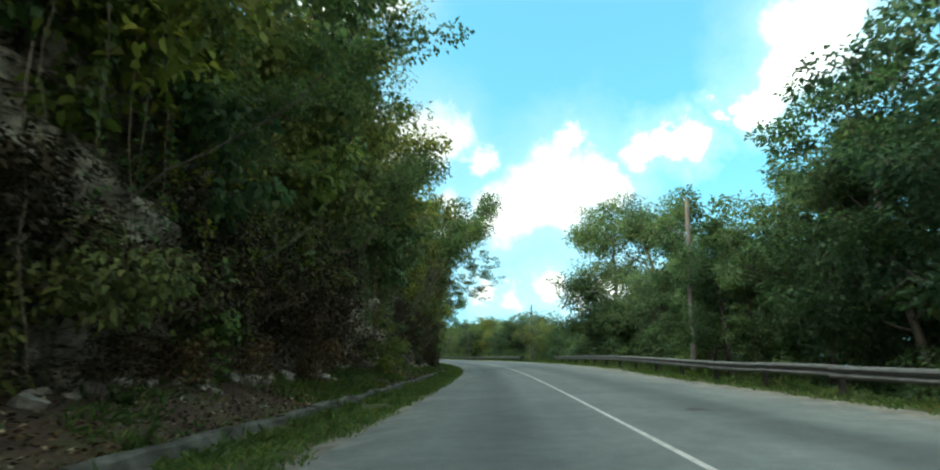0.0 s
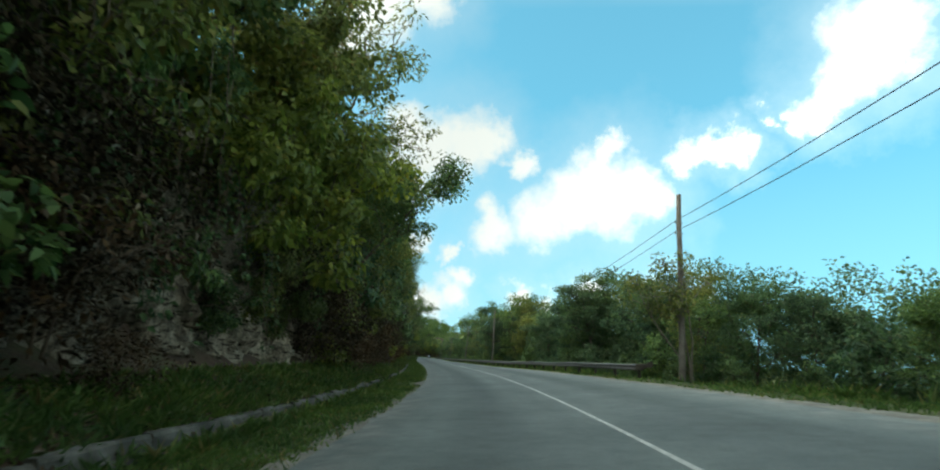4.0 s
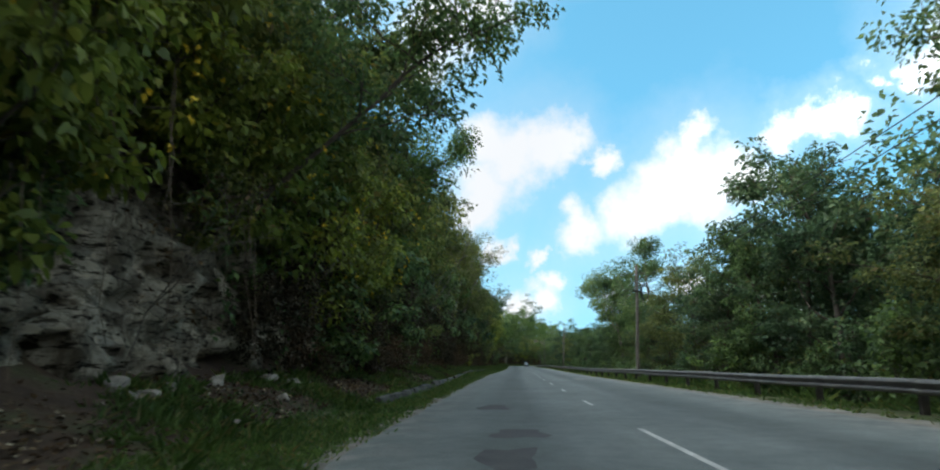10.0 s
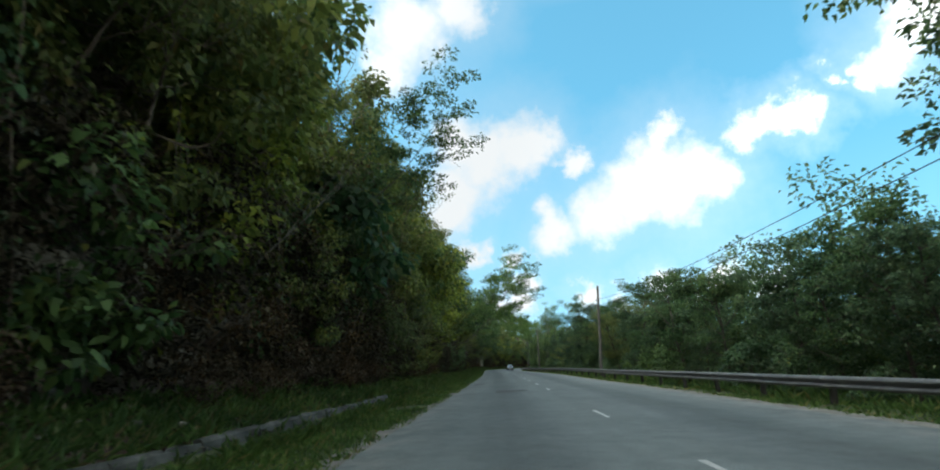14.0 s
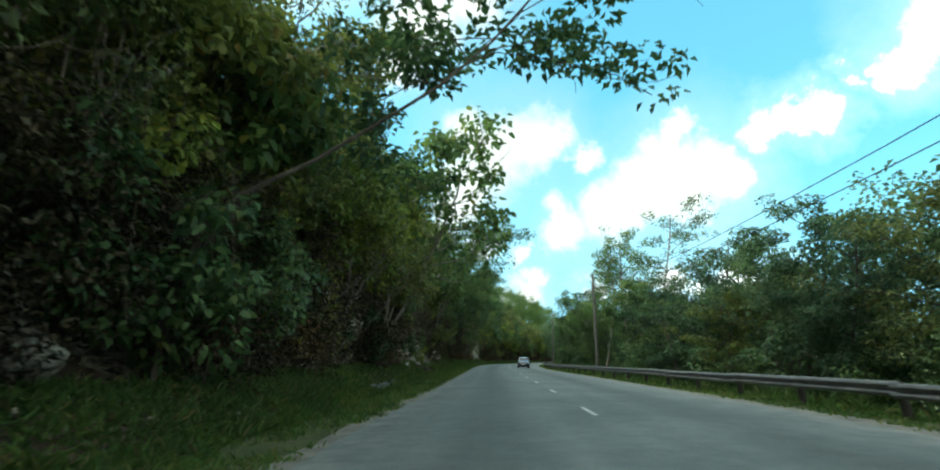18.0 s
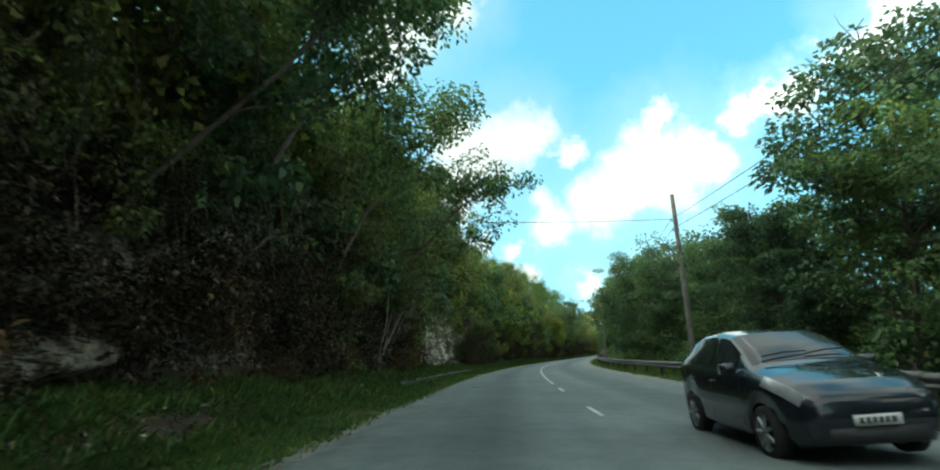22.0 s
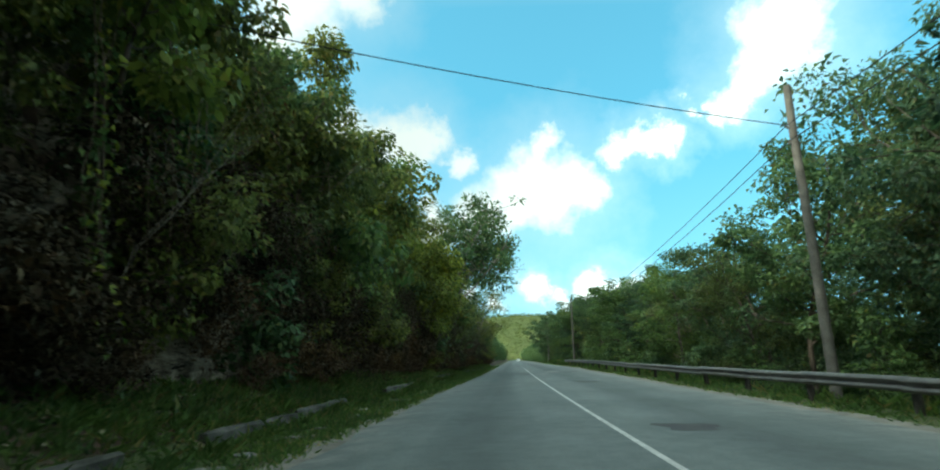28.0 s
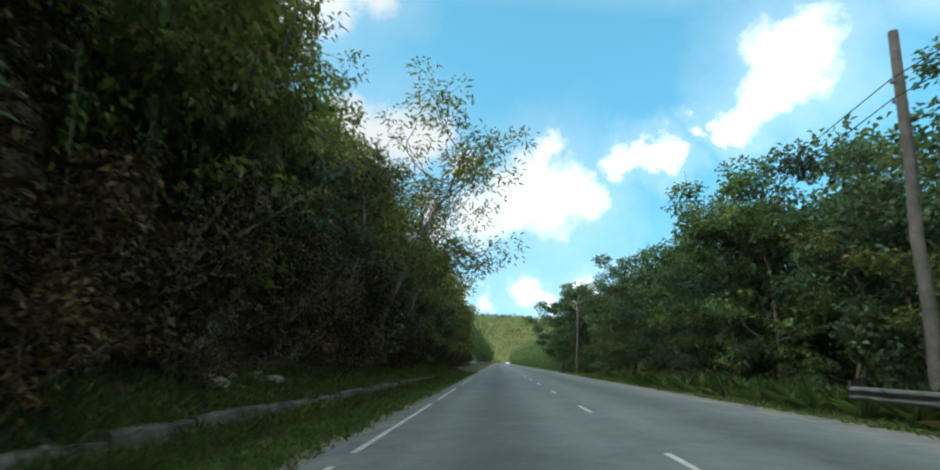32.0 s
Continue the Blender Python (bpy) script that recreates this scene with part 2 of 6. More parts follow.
def road_material():
    m, nt, b = material("worn_asphalt", 0.82, 0.35)
    stone = noise_tex(nt, 55.0, 3.0, 0.7)
    broad = noise_tex(nt, 0.35, 6.0)
    uv = nt.nodes.new("ShaderNodeUVMap")
    sep = nt.nodes.new("ShaderNodeSeparateXYZ")
    nt.links.new(uv.outputs[0], sep.inputs[0])
    base = ramp(nt, broad, [(0.3, (0.122, 0.144, 0.138)), (0.7, (0.182, 0.209, 0.200))])
    # wheel tracks are polished darker, the edges dusty and pale
    tracks = node(nt, "ShaderNodeTexNoise", Scale=1.0, Detail=4.0)
    mp = nt.nodes.new("ShaderNodeMapping")
    mp.inputs["Scale"].default_value = (0.9, 0.03, 1)
    nt.links.new(uv.outputs[0], mp.inputs[0])
    nt.links.new(mp.outputs[0], tracks.inputs["Vector"])
    band = ramp(nt, tracks.outputs["Fac"], [(0.35, (0.86, 0.865, 0.87)), (0.62, (1.05, 1.05, 1.04))])
    c = blend(nt, 1.0, base, band, "MULTIPLY")
    for lane in (-2.25, 2.35):      # oil-darkened strip along the middle of each lane
        off = nt.nodes.new("ShaderNodeMath")
        off.operation = "SUBTRACT"
        nt.links.new(sep.outputs["X"], off.inputs[0])
        off.inputs[1].default_value = lane
        mag = nt.nodes.new("ShaderNodeMath")
        mag.operation = "ABSOLUTE"
        nt.links.new(off.outputs[0], mag.inputs[0])
        c = blend(nt, 1.0, c, ramp(nt, mag.outputs[0], [(0.0, (0.66, 0.67, 0.67)), (0.45, (0.74, 0.75, 0.75)), (1.0, (1, 1, 1))]), "MULTIPLY")
    edge = nt.nodes.new("ShaderNodeMapRange")
    ab = nt.nodes.new("ShaderNodeMath")
    ab.operation = "ABSOLUTE"
    nt.links.new(sep.outputs["X"], ab.inputs[0])
    nt.links.new(ab.outputs[0], edge.inputs["Value"])
    for i, v in ((1, 3.5), (2, 5.2), (3, 0.0), (4, 1.0)):
        edge.inputs[i].default_value = v
    dust = ramp(nt, noise_tex(nt, 1.3, 7.0), [(0.42, (0, 0, 0)), (0.62, (1, 1, 1))])
    f = nt.nodes.new("ShaderNodeMath")
    f.operation = "MULTIPLY"
    nt.links.new(edge.outputs[0], f.inputs[0])
    nt.links.new(dust, f.inputs[1])
    c = blend(nt, f.outputs[0], c, (0.29, 0.283, 0.255))
    mottle = ramp(nt, noise_tex(nt, 2.4, 7.0, 0.7), [(0.36, (0.84, 0.845, 0.84)), (0.6, (1.06, 1.06, 1.05))])
    c = blend(nt, 1.0, c, mottle, "MULTIPLY")
    grain = ramp(nt, stone, [(0.3, (0.62, 0.62, 0.62)), (0.7, (1.25, 1.25, 1.25))])
    c = blend(nt, 1.0, c, grain, "MULTIPLY")
    nt.links.new(c, b.inputs["Base Color"])
    bump(nt, b, stone, 0.35, 0.01)
    return m


M_ROAD = road_material()
M_PAINT = surface("worn_road_paint", [(0.3, (0.45, 0.45, 0.42)), (0.6, (0.72, 0.72, 0.68))], 3.0, 0.7, 60.0, 0.2, 0.005, 0.3, 0.45)
M_PATCH = surface("dark_asphalt_patch", [(0.3, (0.06, 0.062, 0.062)), (0.7, (0.095, 0.097, 0.095))], 2.0, 0.8, 70.0, 0.3, 0.008)
M_STAIN = surface("stained_asphalt", [(0.3, (0.085, 0.098, 0.095)), (0.7, (0.145, 0.163, 0.157))], 1.2, 0.8, 60.0, 0.3, 0.008)
M_PALE_PATCH = surface("pale_worn_asphalt", [(0.3, (0.20, 0.205, 0.195)), (0.7, (0.26, 0.265, 0.25))], 2.0, 0.85, 60.0, 0.3, 0.008)
M_SOIL = surface("leaf_littered_soil", [(0.25, (0.04, 0.028, 0.02)), (0.5, (0.085, 0.058, 0.038)), (0.62, (0.075, 0.078, 0.036)), (0.8, (0.13, 0.092, 0.06))], 0.9, 0.95, 9.0, 0.8, 0.06)
M_VERGE = surface("verge_grass_soil", [(0.3, (0.05, 0.075, 0.024)), (0.55, (0.085, 0.10, 0.035)), (0.75, (0.15, 0.125, 0.075))], 0.8, 0.95, 14.0, 0.7, 0.05)
M_GRAVEL = surface("pale_gravel_edge", [(0.3, (0.15, 0.14, 0.115)), (0.7, (0.33, 0.31, 0.26))], 1.5, 0.9, 30.0, 0.6, 0.02)
M_CONCRETE = surface("stained_concrete", [(0.3, (0.035, 0.036, 0.03)), (0.5, (0.085, 0.085, 0.07)), (0.72, (0.24, 0.235, 0.205))], 1.4, 0.85, 25.0, 0.4, 0.02)
M_BARK = surface("grey_brown_bark", [(0.3, (0.055, 0.045, 0.034)), (0.7, (0.15, 0.125, 0.10))], 4.0, 0.9, 30.0, 0.7, 0.02)
M_PALE_BARK = surface("pale_lichened_bark", [(0.3, (0.13, 0.115, 0.09)), (0.7, (0.30, 0.27, 0.22))], 3.0, 0.85, 25.0, 0.5, 0.015)
M_POLE = surface("weathered_pole_wood", [(0.3, (0.095, 0.086, 0.073)), (0.7, (0.20, 0.182, 0.155))], 2.5, 0.85, 35.0, 0.4, 0.01)
M_STEEL = surface("weathered_galvanised_steel", [(0.3, (0.055, 0.055, 0.050)), (0.55, (0.125, 0.123, 0.113)), (0.8, (0.25, 0.246, 0.228))], 1.2, 0.6, 20.0, 0.15, 0.005, 0.5, 0.75)
M_POST = surface("dark_stained_post", [(0.3, (0.03, 0.028, 0.024)), (0.7, (0.085, 0.075, 0.06))], 3.0, 0.85, 30.0, 0.3, 0.01)
M_WIRE = surface("black_cable", [(0.3, (0.02, 0.02, 0.02)), (0.7, (0.035, 0.035, 0.035))], 5.0, 0.6, 30.0, 0.0, 0.001)
M_DRY = surface("dry_twigs", [(0.3, (0.10, 0.075, 0.05)), (0.7, (0.24, 0.19, 0.14))], 3.0, 0.9, 30.0, 0.3, 0.01)
M_LEAF = leaf_material("broad_green_leaf", (0.050, 0.098, 0.040), (0.155, 0.245, 0.090), (0.17, 0.18, 0.05))
M_LEAF_OLIVE = leaf_material("olive_green_leaf", (0.080, 0.106, 0.036), (0.230, 0.268, 0.085), (0.20, 0.16, 0.06), 0.04)
M_LEAF_BRIGHT = leaf_material("bright_green_leaf", (0.105, 0.145, 0.026), (0.29, 0.34, 0.065), (0.30, 0.28, 0.05))
M_LEAF_DEEP = leaf_material("deep_green_leaf", (0.046, 0.090, 0.048), (0.135, 0.215, 0.100), (0.12, 0.12, 0.05), 0.03)
M_LEAF_DRY = leaf_material("dry_brown_leaf", (0.044, 0.028, 0.017), (0.155, 0.105, 0.065), (0.22, 0.18, 0.13), 0.06, 0.2, 0.04)
M_LEAF_LITTER = leaf_material("fallen_dry_leaf", (0.04, 0.026, 0.018), (0.17, 0.115, 0.07), (0.42, 0.36, 0.27), 0.10, 0.1, 0.05)
M_FLOWER = surface("yellow_petals", [(0.3, (0.65, 0.42, 0.02)), (0.7, (0.8, 0.6, 0.04))], 5.0, 0.6, 40.0, 0.1, 0.002, 0.3, 0.8)
M_GRASS = leaf_material("roadside_grass", (0.080, 0.150, 0.048), (0.185, 0.300, 0.100), (0.30, 0.27, 0.13), 0.1)


def rock_material():
    m, nt, b = material("grey_limestone", 0.92, 0.15)
    big = noise_tex(nt, 0.45, 10.0, 0.72)
    base = ramp(nt, big, [(0.30, (0.18, 0.160, 0.115)), (0.44, (0.40, 0.365, 0.275)), (0.56, (0.63, 0.585, 0.46)), (0.72, (0.82, 0.765, 0.62))])
    # jointed blocks, each weathered to its own tone, with dark gaps
    co = nt.nodes.new("ShaderNodeTexCoord")
    wob = node(nt, "ShaderNodeTexNoise", Scale=2.2, Detail=6.0)
    nt.links.new(co.outputs["Object"], wob.inputs["Vector"])
    shifted = blend(nt, 0.55, co.outputs["Object"], wob.outputs["Color"], "ADD")
    mp = nt.nodes.new("ShaderNodeMapping")
    mp.inputs["Scale"].default_value = (1.0, 1.0, 2.0)
    nt.links.new(shifted, mp.inputs[0])
    cell, gap = node(nt, "ShaderNodeTexVoronoi", Scale=2.3), node(nt, "ShaderNodeTexVoronoi", Scale=2.3)
    gap.feature = "DISTANCE_TO_EDGE"
    for n in (cell, gap):
        nt.links.new(mp.outputs[0], n.inputs["Vector"])
    sepc = nt.nodes.new("ShaderNodeSeparateColor")
    nt.links.new(cell.outputs["Color"], sepc.inputs[0])
    tone = ramp(nt, sepc.outputs[0], [(0.0, (0.62, 0.62, 0.62)), (0.5, (0.92, 0.9, 0.88)), (1.0, (1.2, 1.18, 1.14))])
    joint = ramp(nt, gap.outputs["Distance"], [(0.0, (0.2, 0.18, 0.16)), (0.05, (1, 1, 1))])
    lines = blend(nt, ramp(nt, noise_tex(nt, 1.4, 5.0), [(0.45, (0, 0, 0)), (0.62, (1, 1, 1))]), (1.0, 1.0, 1.0), joint)
    # dark weathering runs down the face
    streak = ramp(nt, noise_tex(nt, 1.1, 9.0, 0.72, "Object", (1.3, 1.3, 0.35)), [(0.41, (0.18, 0.16, 0.135)), (0.54, (1, 1, 1))])
    chips = noise_tex(nt, 3.6, 9.0, 0.75, "Object", (1, 1, 1.5))
    pits = ramp(nt, chips, [(0.36, (0.28, 0.25, 0.21)), (0.46, (1, 1, 1))])
    # short level cracks between the beds
    cracks = ramp(nt, noise_tex(nt, 2.6, 6.0, 0.65, "Object", (1, 1, 3.4)), [(0.40, (0.10, 0.09, 0.075)), (0.47, (1, 1, 1))])
    c = blend(nt, 0.85, base, streak, "MULTIPLY")
    for layer in (tone, lines, pits, cracks):
        c = blend(nt, 1.0, c, layer, "MULTIPLY")
    moss = ramp(nt, noise_tex(nt, 0.8, 8.0, 0.7), [(0.57, (0, 0, 0)), (0.68, (0.8, 0.8, 0.8))])
    c = blend(nt, moss, c, (0.06, 0.062, 0.03))
    nt.links.new(c, b.inputs["Base Color"])
    bump(nt, b, chips, 1.0, 0.25)
    return m


M_ROCK = rock_material()
M_HILL = surface("hill_greenery", [(0.3, (0.06, 0.085, 0.022)), (0.7, (0.13, 0.15, 0.045))], 0.02, 0.95, 0.15, 0.5, 1.5)
M_STONE = surface("loose_limestone", [(0.3, (0.17, 0.155, 0.125)), (0.7, (0.50, 0.465, 0.39))], 2.0, 0.9, 20.0, 0.6, 0.03)


# ------------------------------------------------------------------ the road's line
# station (m), heading (degrees anticlockwise from +y), cross fall (degrees, right side down)
ALIGNMENT = [
    (-120, -0.0, -2.0), (-20, 0.04, -2.2), (0, 0.44, -3.16), (20, 1.63, -4.27), (40, 3.08, -4.43),
    (60, 6.44, -3.95), (80, 9.71, -3.46), (100, 12.21, -2.91), (120, 13.27, -1.35), (140, 13.61, -0.82),
    (160, 12.75, 0.02), (180, 12.22, 0.77), (200, 11.72, 1.29), (220, 11.72, 0.51), (240, 11.76, -0.16),
    (260, 11.75, -0.32), (280, 12.11, -0.39), (300, 12.58, 0.27), (320, 12.98, 1.07), (340, 12.71, 1.92),
    (360, 11.32, 3.33), (380, 9.82, 3.13), (400, 7.58, 2.05), (420, 3.95, 0.7), (440, 0.66, 0.31),
    (460, -1.47, 0.18), (480, -2.44, -0.65), (500, -2.74, -2.11), (520, -2.85, -3.33),
]
STATION = np.arange(-120.0, 1401.0, 1.0)
_k = np.array(ALIGNMENT)
HEADING = np.radians(np.interp(STATION, _k[:, 0], _k[:, 1]))
FALL = np.tan(np.radians(np.interp(STATION, _k[:, 0], _k[:, 2])))
LINE_X, LINE_Y = np.cumsum(-np.sin(HEADING)), np.cumsum(np.cos(HEADING))
LINE_X, LINE_Y = LINE_X - LINE_X[120], LINE_Y - LINE_Y[120]


# rise of the outer lane's side over that plane at 6.3 m from the middle: station, metres
OUTER_RISE = [(-30, 0.15), (5, 0.2), (25, 0.36), (70, 0.32), (130, 0.24), (185, 0.28), (225, 0.1), (250, 0.03), (310, 0.08), (345, 0.14), (380, 0.22), (410, 0.1), (470, 0.08), (560, 0.04)]


def lift(s, d):
    """Height of the carriageway's plane, cross fall and crown, carried on level past the verges."""
    dd = np.clip(d, -7.5, 7.5)
    rise = np.interp(s, [q[0] for q in OUTER_RISE], [q[1] for q in OUTER_RISE]) / 6.3
    return np.maximum(dd, 0) * rise - dd * np.interp(s, STATION, FALL) + 0.045 - 0.02 * np.minimum(np.abs(dd), 5.2)


def spot(s, d, z=0.0):
    """World places for stations s, offsets d (right positive) and heights z over the road's plane."""
    s, d, z = np.broadcast_arrays(np.asarray(s, float), np.asarray(d, float), np.asarray(z, float))
    h = np.interp(s, STATION, HEADING)
    return np.stack([np.interp(s, STATION, LINE_X) + d * np.cos(h), np.interp(s, STATION, LINE_Y) + d * np.sin(h),
                     z + lift(s, d)], -1)


def facing(s):
    return math.degrees(float(np.interp(s, STATION, HEADING)))


# ------------------------------------------------------------------ mesh helpers
def mesh_of(name, verts, faces, mat, smooth=False):
    """A mesh from an array of places and an array of equal-sided faces."""
    me = bpy.data.meshes.new(name)
    verts, faces = np.asarray(verts, np.float32).reshape(-1, 3), np.asarray(faces, np.int32)
    k = faces.shape[1]
    me.vertices.add(len(verts))
    me.vertices.foreach_set("co", verts.ravel())
    me.loops.add(faces.size)
    me.loops.foreach_set("vertex_index", faces.ravel())
    me.polygons.add(len(faces))
    me.polygons.foreach_set("loop_start", np.arange(0, faces.size, k, dtype=np.int32))
    if smooth:
        me.polygons.foreach_set("use_smooth", np.ones(len(faces), bool))
    me.update(calc_edges=True)
    me.materials.append(mat)
    return me


def part(name, mesh, parent, label=""):
    ob = new(name, mesh)
    ob.parent = parent
    return tagged(ob, label)


def grid_faces(n, m, close=False):
    i = np.arange((n - 1) * m).reshape(n - 1, m)
    i = i if close else i[:, :-1]
    j = i // m * m + (i % m + 1) % m
    return np.stack([i, j, j + m, i + m], -1).reshape(-1, 4)


def sheet(name, s, d, z, mat, smooth=True):
    """A surface over a net of stations (rows) and offsets and heights (columns), on the road's line."""
    p = spot(s, d, z)
    me = mesh_of(name, p, grid_faces(p.shape[0], p.shape[1]), mat, smooth)
    uv = me.uv_layers.new(name="along")
    idx = np.empty(len(me.loops), np.int32)
    me.loops.foreach_get("vertex_index", idx)
    flat = np.stack([np.broadcast_to(d, p.shape[:2]).ravel(), np.broadcast_to(s, p.shape[:2]).ravel()], -1)[idx]
    uv.data.foreach_set("uv", flat.astype(np.float32).ravel())
    return me


def fractal(p, scale, octaves=4, seed=0):
    """Cheap smooth value noise over places p (n, 3), about -1 to 1."""
    out, amp, total = np.zeros(len(p)), 1.0, 0.0
    q = np.asarray(p, float) * scale + seed * 17.3
    for _ in range(octaves):
        i = np.floor(q).astype(np.int64)
        f = q - i
        f = f * f * (3 - 2 * f)
        v = np.zeros(len(p))
        for c in range(8):
            o = np.array([c & 1, c >> 1 & 1, c >> 2])
            g = i + o
            h = (g[:, 0] * 374761393 + g[:, 1] * 668265263 + g[:, 2] * 2147483647 + seed * 974634777) & 0x7FFFFFFF
            h = ((h ^ (h >> 13)) * 1274126177) & 0x7FFFFFFF
            w = np.prod(np.where(o, f, 1 - f), 1)
            v += w * ((h ^ (h >> 16)) % 65536 / 32768.0 - 1)
        out += amp * v
        total += amp
        amp *= 0.5
        q = q * 2.03 + 5.1
    return out / total


def tube(points, radii, sides=6):
    """Verts and quads of a tapered tube along points."""
    p, r = np.asarray(points, float), np.asarray(radii, float)
    t = np.gradient(p, axis=0)
    t /= np.linalg.norm(t, axis=1, keepdims=True) + 1e-9
    ref = np.where(np.abs(t[:, 2:3]) > 0.9, np.array([[1.0, 0, 0]]), np.array([[0, 0, 1.0]]))
    u = np.cross(t, ref)
    u /= np.linalg.norm(u, axis=1, keepdims=True) + 1e-9
    w = np.cross(t, u)
    a = np.linspace(0, 2 * np.pi, sides, endpoint=False)
    v = p[:, None] + r[:, None, None] * (np.cos(a)[None, :, None] * u[:, None] + np.sin(a)[None, :, None] * w[:, None])
    return v.reshape(-1, 3), grid_faces(len(p), sides, True)


def merge(pieces):
    vs, fs, n = [], [], 0
    for v, f in pieces:
        vs.append(v)
        fs.append(f + n)
        n += len(v)
    return np.concatenate(vs), np.concatenate(fs)


def box(x0, x1, y0, y1, z0, z1):
    v = np.array([[x, y, z] for z in (z0, z1) for y in (y0, y1) for x in (x0, x1)], float)
    f = np.array([[0, 2, 3, 1], [4, 5, 7, 6], [0, 1, 5, 4], [2, 6, 7, 3], [0, 4, 6, 2], [1, 3, 7, 5]])
    return v, f


def unit(v):
    return v / (np.linalg.norm(v, axis=-1, keepdims=True) + 1e-9)


def leaves(rng, places, axes, length, width, droop=0.25, broad=False):
    """Folded leaves from their stalk end along axes: two triangles each, or four with a rounder outline."""
    n = len(places)
    a = unit(axes)
    side = unit(np.cross(a, unit(rng.normal(size=(n, 3)) * 0.5 + np.array([0, 0, 1.0]))))
    up = np.cross(side, a)
    ln = (length * rng.uniform(0.65, 1.3, n))[:, None]
    wd = (width * rng.uniform(0.7, 1.25, n))[:, None]
    tip = places + a * ln - up * ln * droop
    fold = up * wd * 0.22
    if broad:
        low, high = places + a * ln * 0.28 + up * ln * 0.04, places + a * ln * 0.68 - up * ln * droop * 0.4
        v = np.stack([places, low + side * wd * 0.46 + fold, high + side * wd * 0.40 + fold * 0.8, tip, high - side * wd * 0.40 + fold * 0.8, low - side * wd * 0.46 + fold], 1).reshape(-1, 3)
        b = np.arange(n)[:, None] * 6
        return v, np.concatenate([b + np.array(q) for q in ((0, 1, 5), (1, 2, 5), (2, 4, 5), (2, 3, 4))], 0)
    mid = places + a * ln * 0.45
    v = np.stack([places, mid + side * wd * 0.5 + fold, tip, mid - side * wd * 0.5 + fold], 1).reshape(-1, 3)
    b = np.arange(n)[:, None] * 4
    f = np.concatenate([b + np.array([0, 1, 2]), b + np.array([0, 2, 3])], 0)
    return v, f


def clump_leaves(rng, centres, radii, per, length, width, flat=0.75, hang=0.45):
    """Leaves in uneven clumps round the given centres."""
    n = np.maximum((per * (radii / radii.mean()) ** 2 * rng.uniform(0.6, 1.4, len(centres))).astype(int), 4)
    idx = np.repeat(np.arange(len(centres)), n)
    way = unit(rng.normal(size=(len(idx), 3)))
    r = radii[idx] * rng.uniform(0.25, 1.0, len(idx)) ** 0.6
    p = centres[idx] + way * r[:, None] * np.array([1, 1, flat])
    ax = way * [0.8, 0.8, 0.35] + rng.normal(size=p.shape) * [0.6, 0.6, 0.4] - np.array([0, 0, hang * 0.6])
    k = 6 if length >= 0.24 else 4
    v, f = leaves(rng, p, ax, length, width, broad=k == 6)
    # leaves turn their upper face outwards; their normals follow the rounded clump and the crown
    q = v.reshape(-1, k, 3)
    face = unit(np.cross(q[:, 1] - q[:, 0], q[:, k // 2] - q[:, 0]) + np.cross(q[:, k // 2] - q[:, 0], q[:, k - 1] - q[:, 0]))
    out = unit(p - centres.mean(0) + np.array([0, 0, 0.6]))
    aim = way * 0.5 + out * 0.35 + np.array([0, 0, 0.15])
    away = (face * aim).sum(1) < 0
    q[away] = q[away][:, [0] + list(range(k - 1, 0, -1))]
    face[away] *= -1
    nrm = unit(aim * 0.8 + face * 0.5)
    return q.reshape(-1, 3), f, np.repeat(nrm, k, 0)


def limb(rng, start, way, length, r0, r1, steps=6, lift_up=0.15, wander=0.22):
    pts, d = [np.array(start, float)], unit(np.array(way, float))
    for _ in range(steps):
        d = unit(d + rng.normal(size=3) * wander + np.array([0, 0, lift_up]))
        pts.append(pts[-1] + d * length / steps)
    return np.array(pts), np.linspace(r0, r1, steps + 1)


def crown_mesh(name, v, f, nrm, mat):
    me = mesh_of(name, v, f, mat, True)
    me.normals_split_custom_set_from_vertices(np.asarray(nrm, np.float32))
    return me


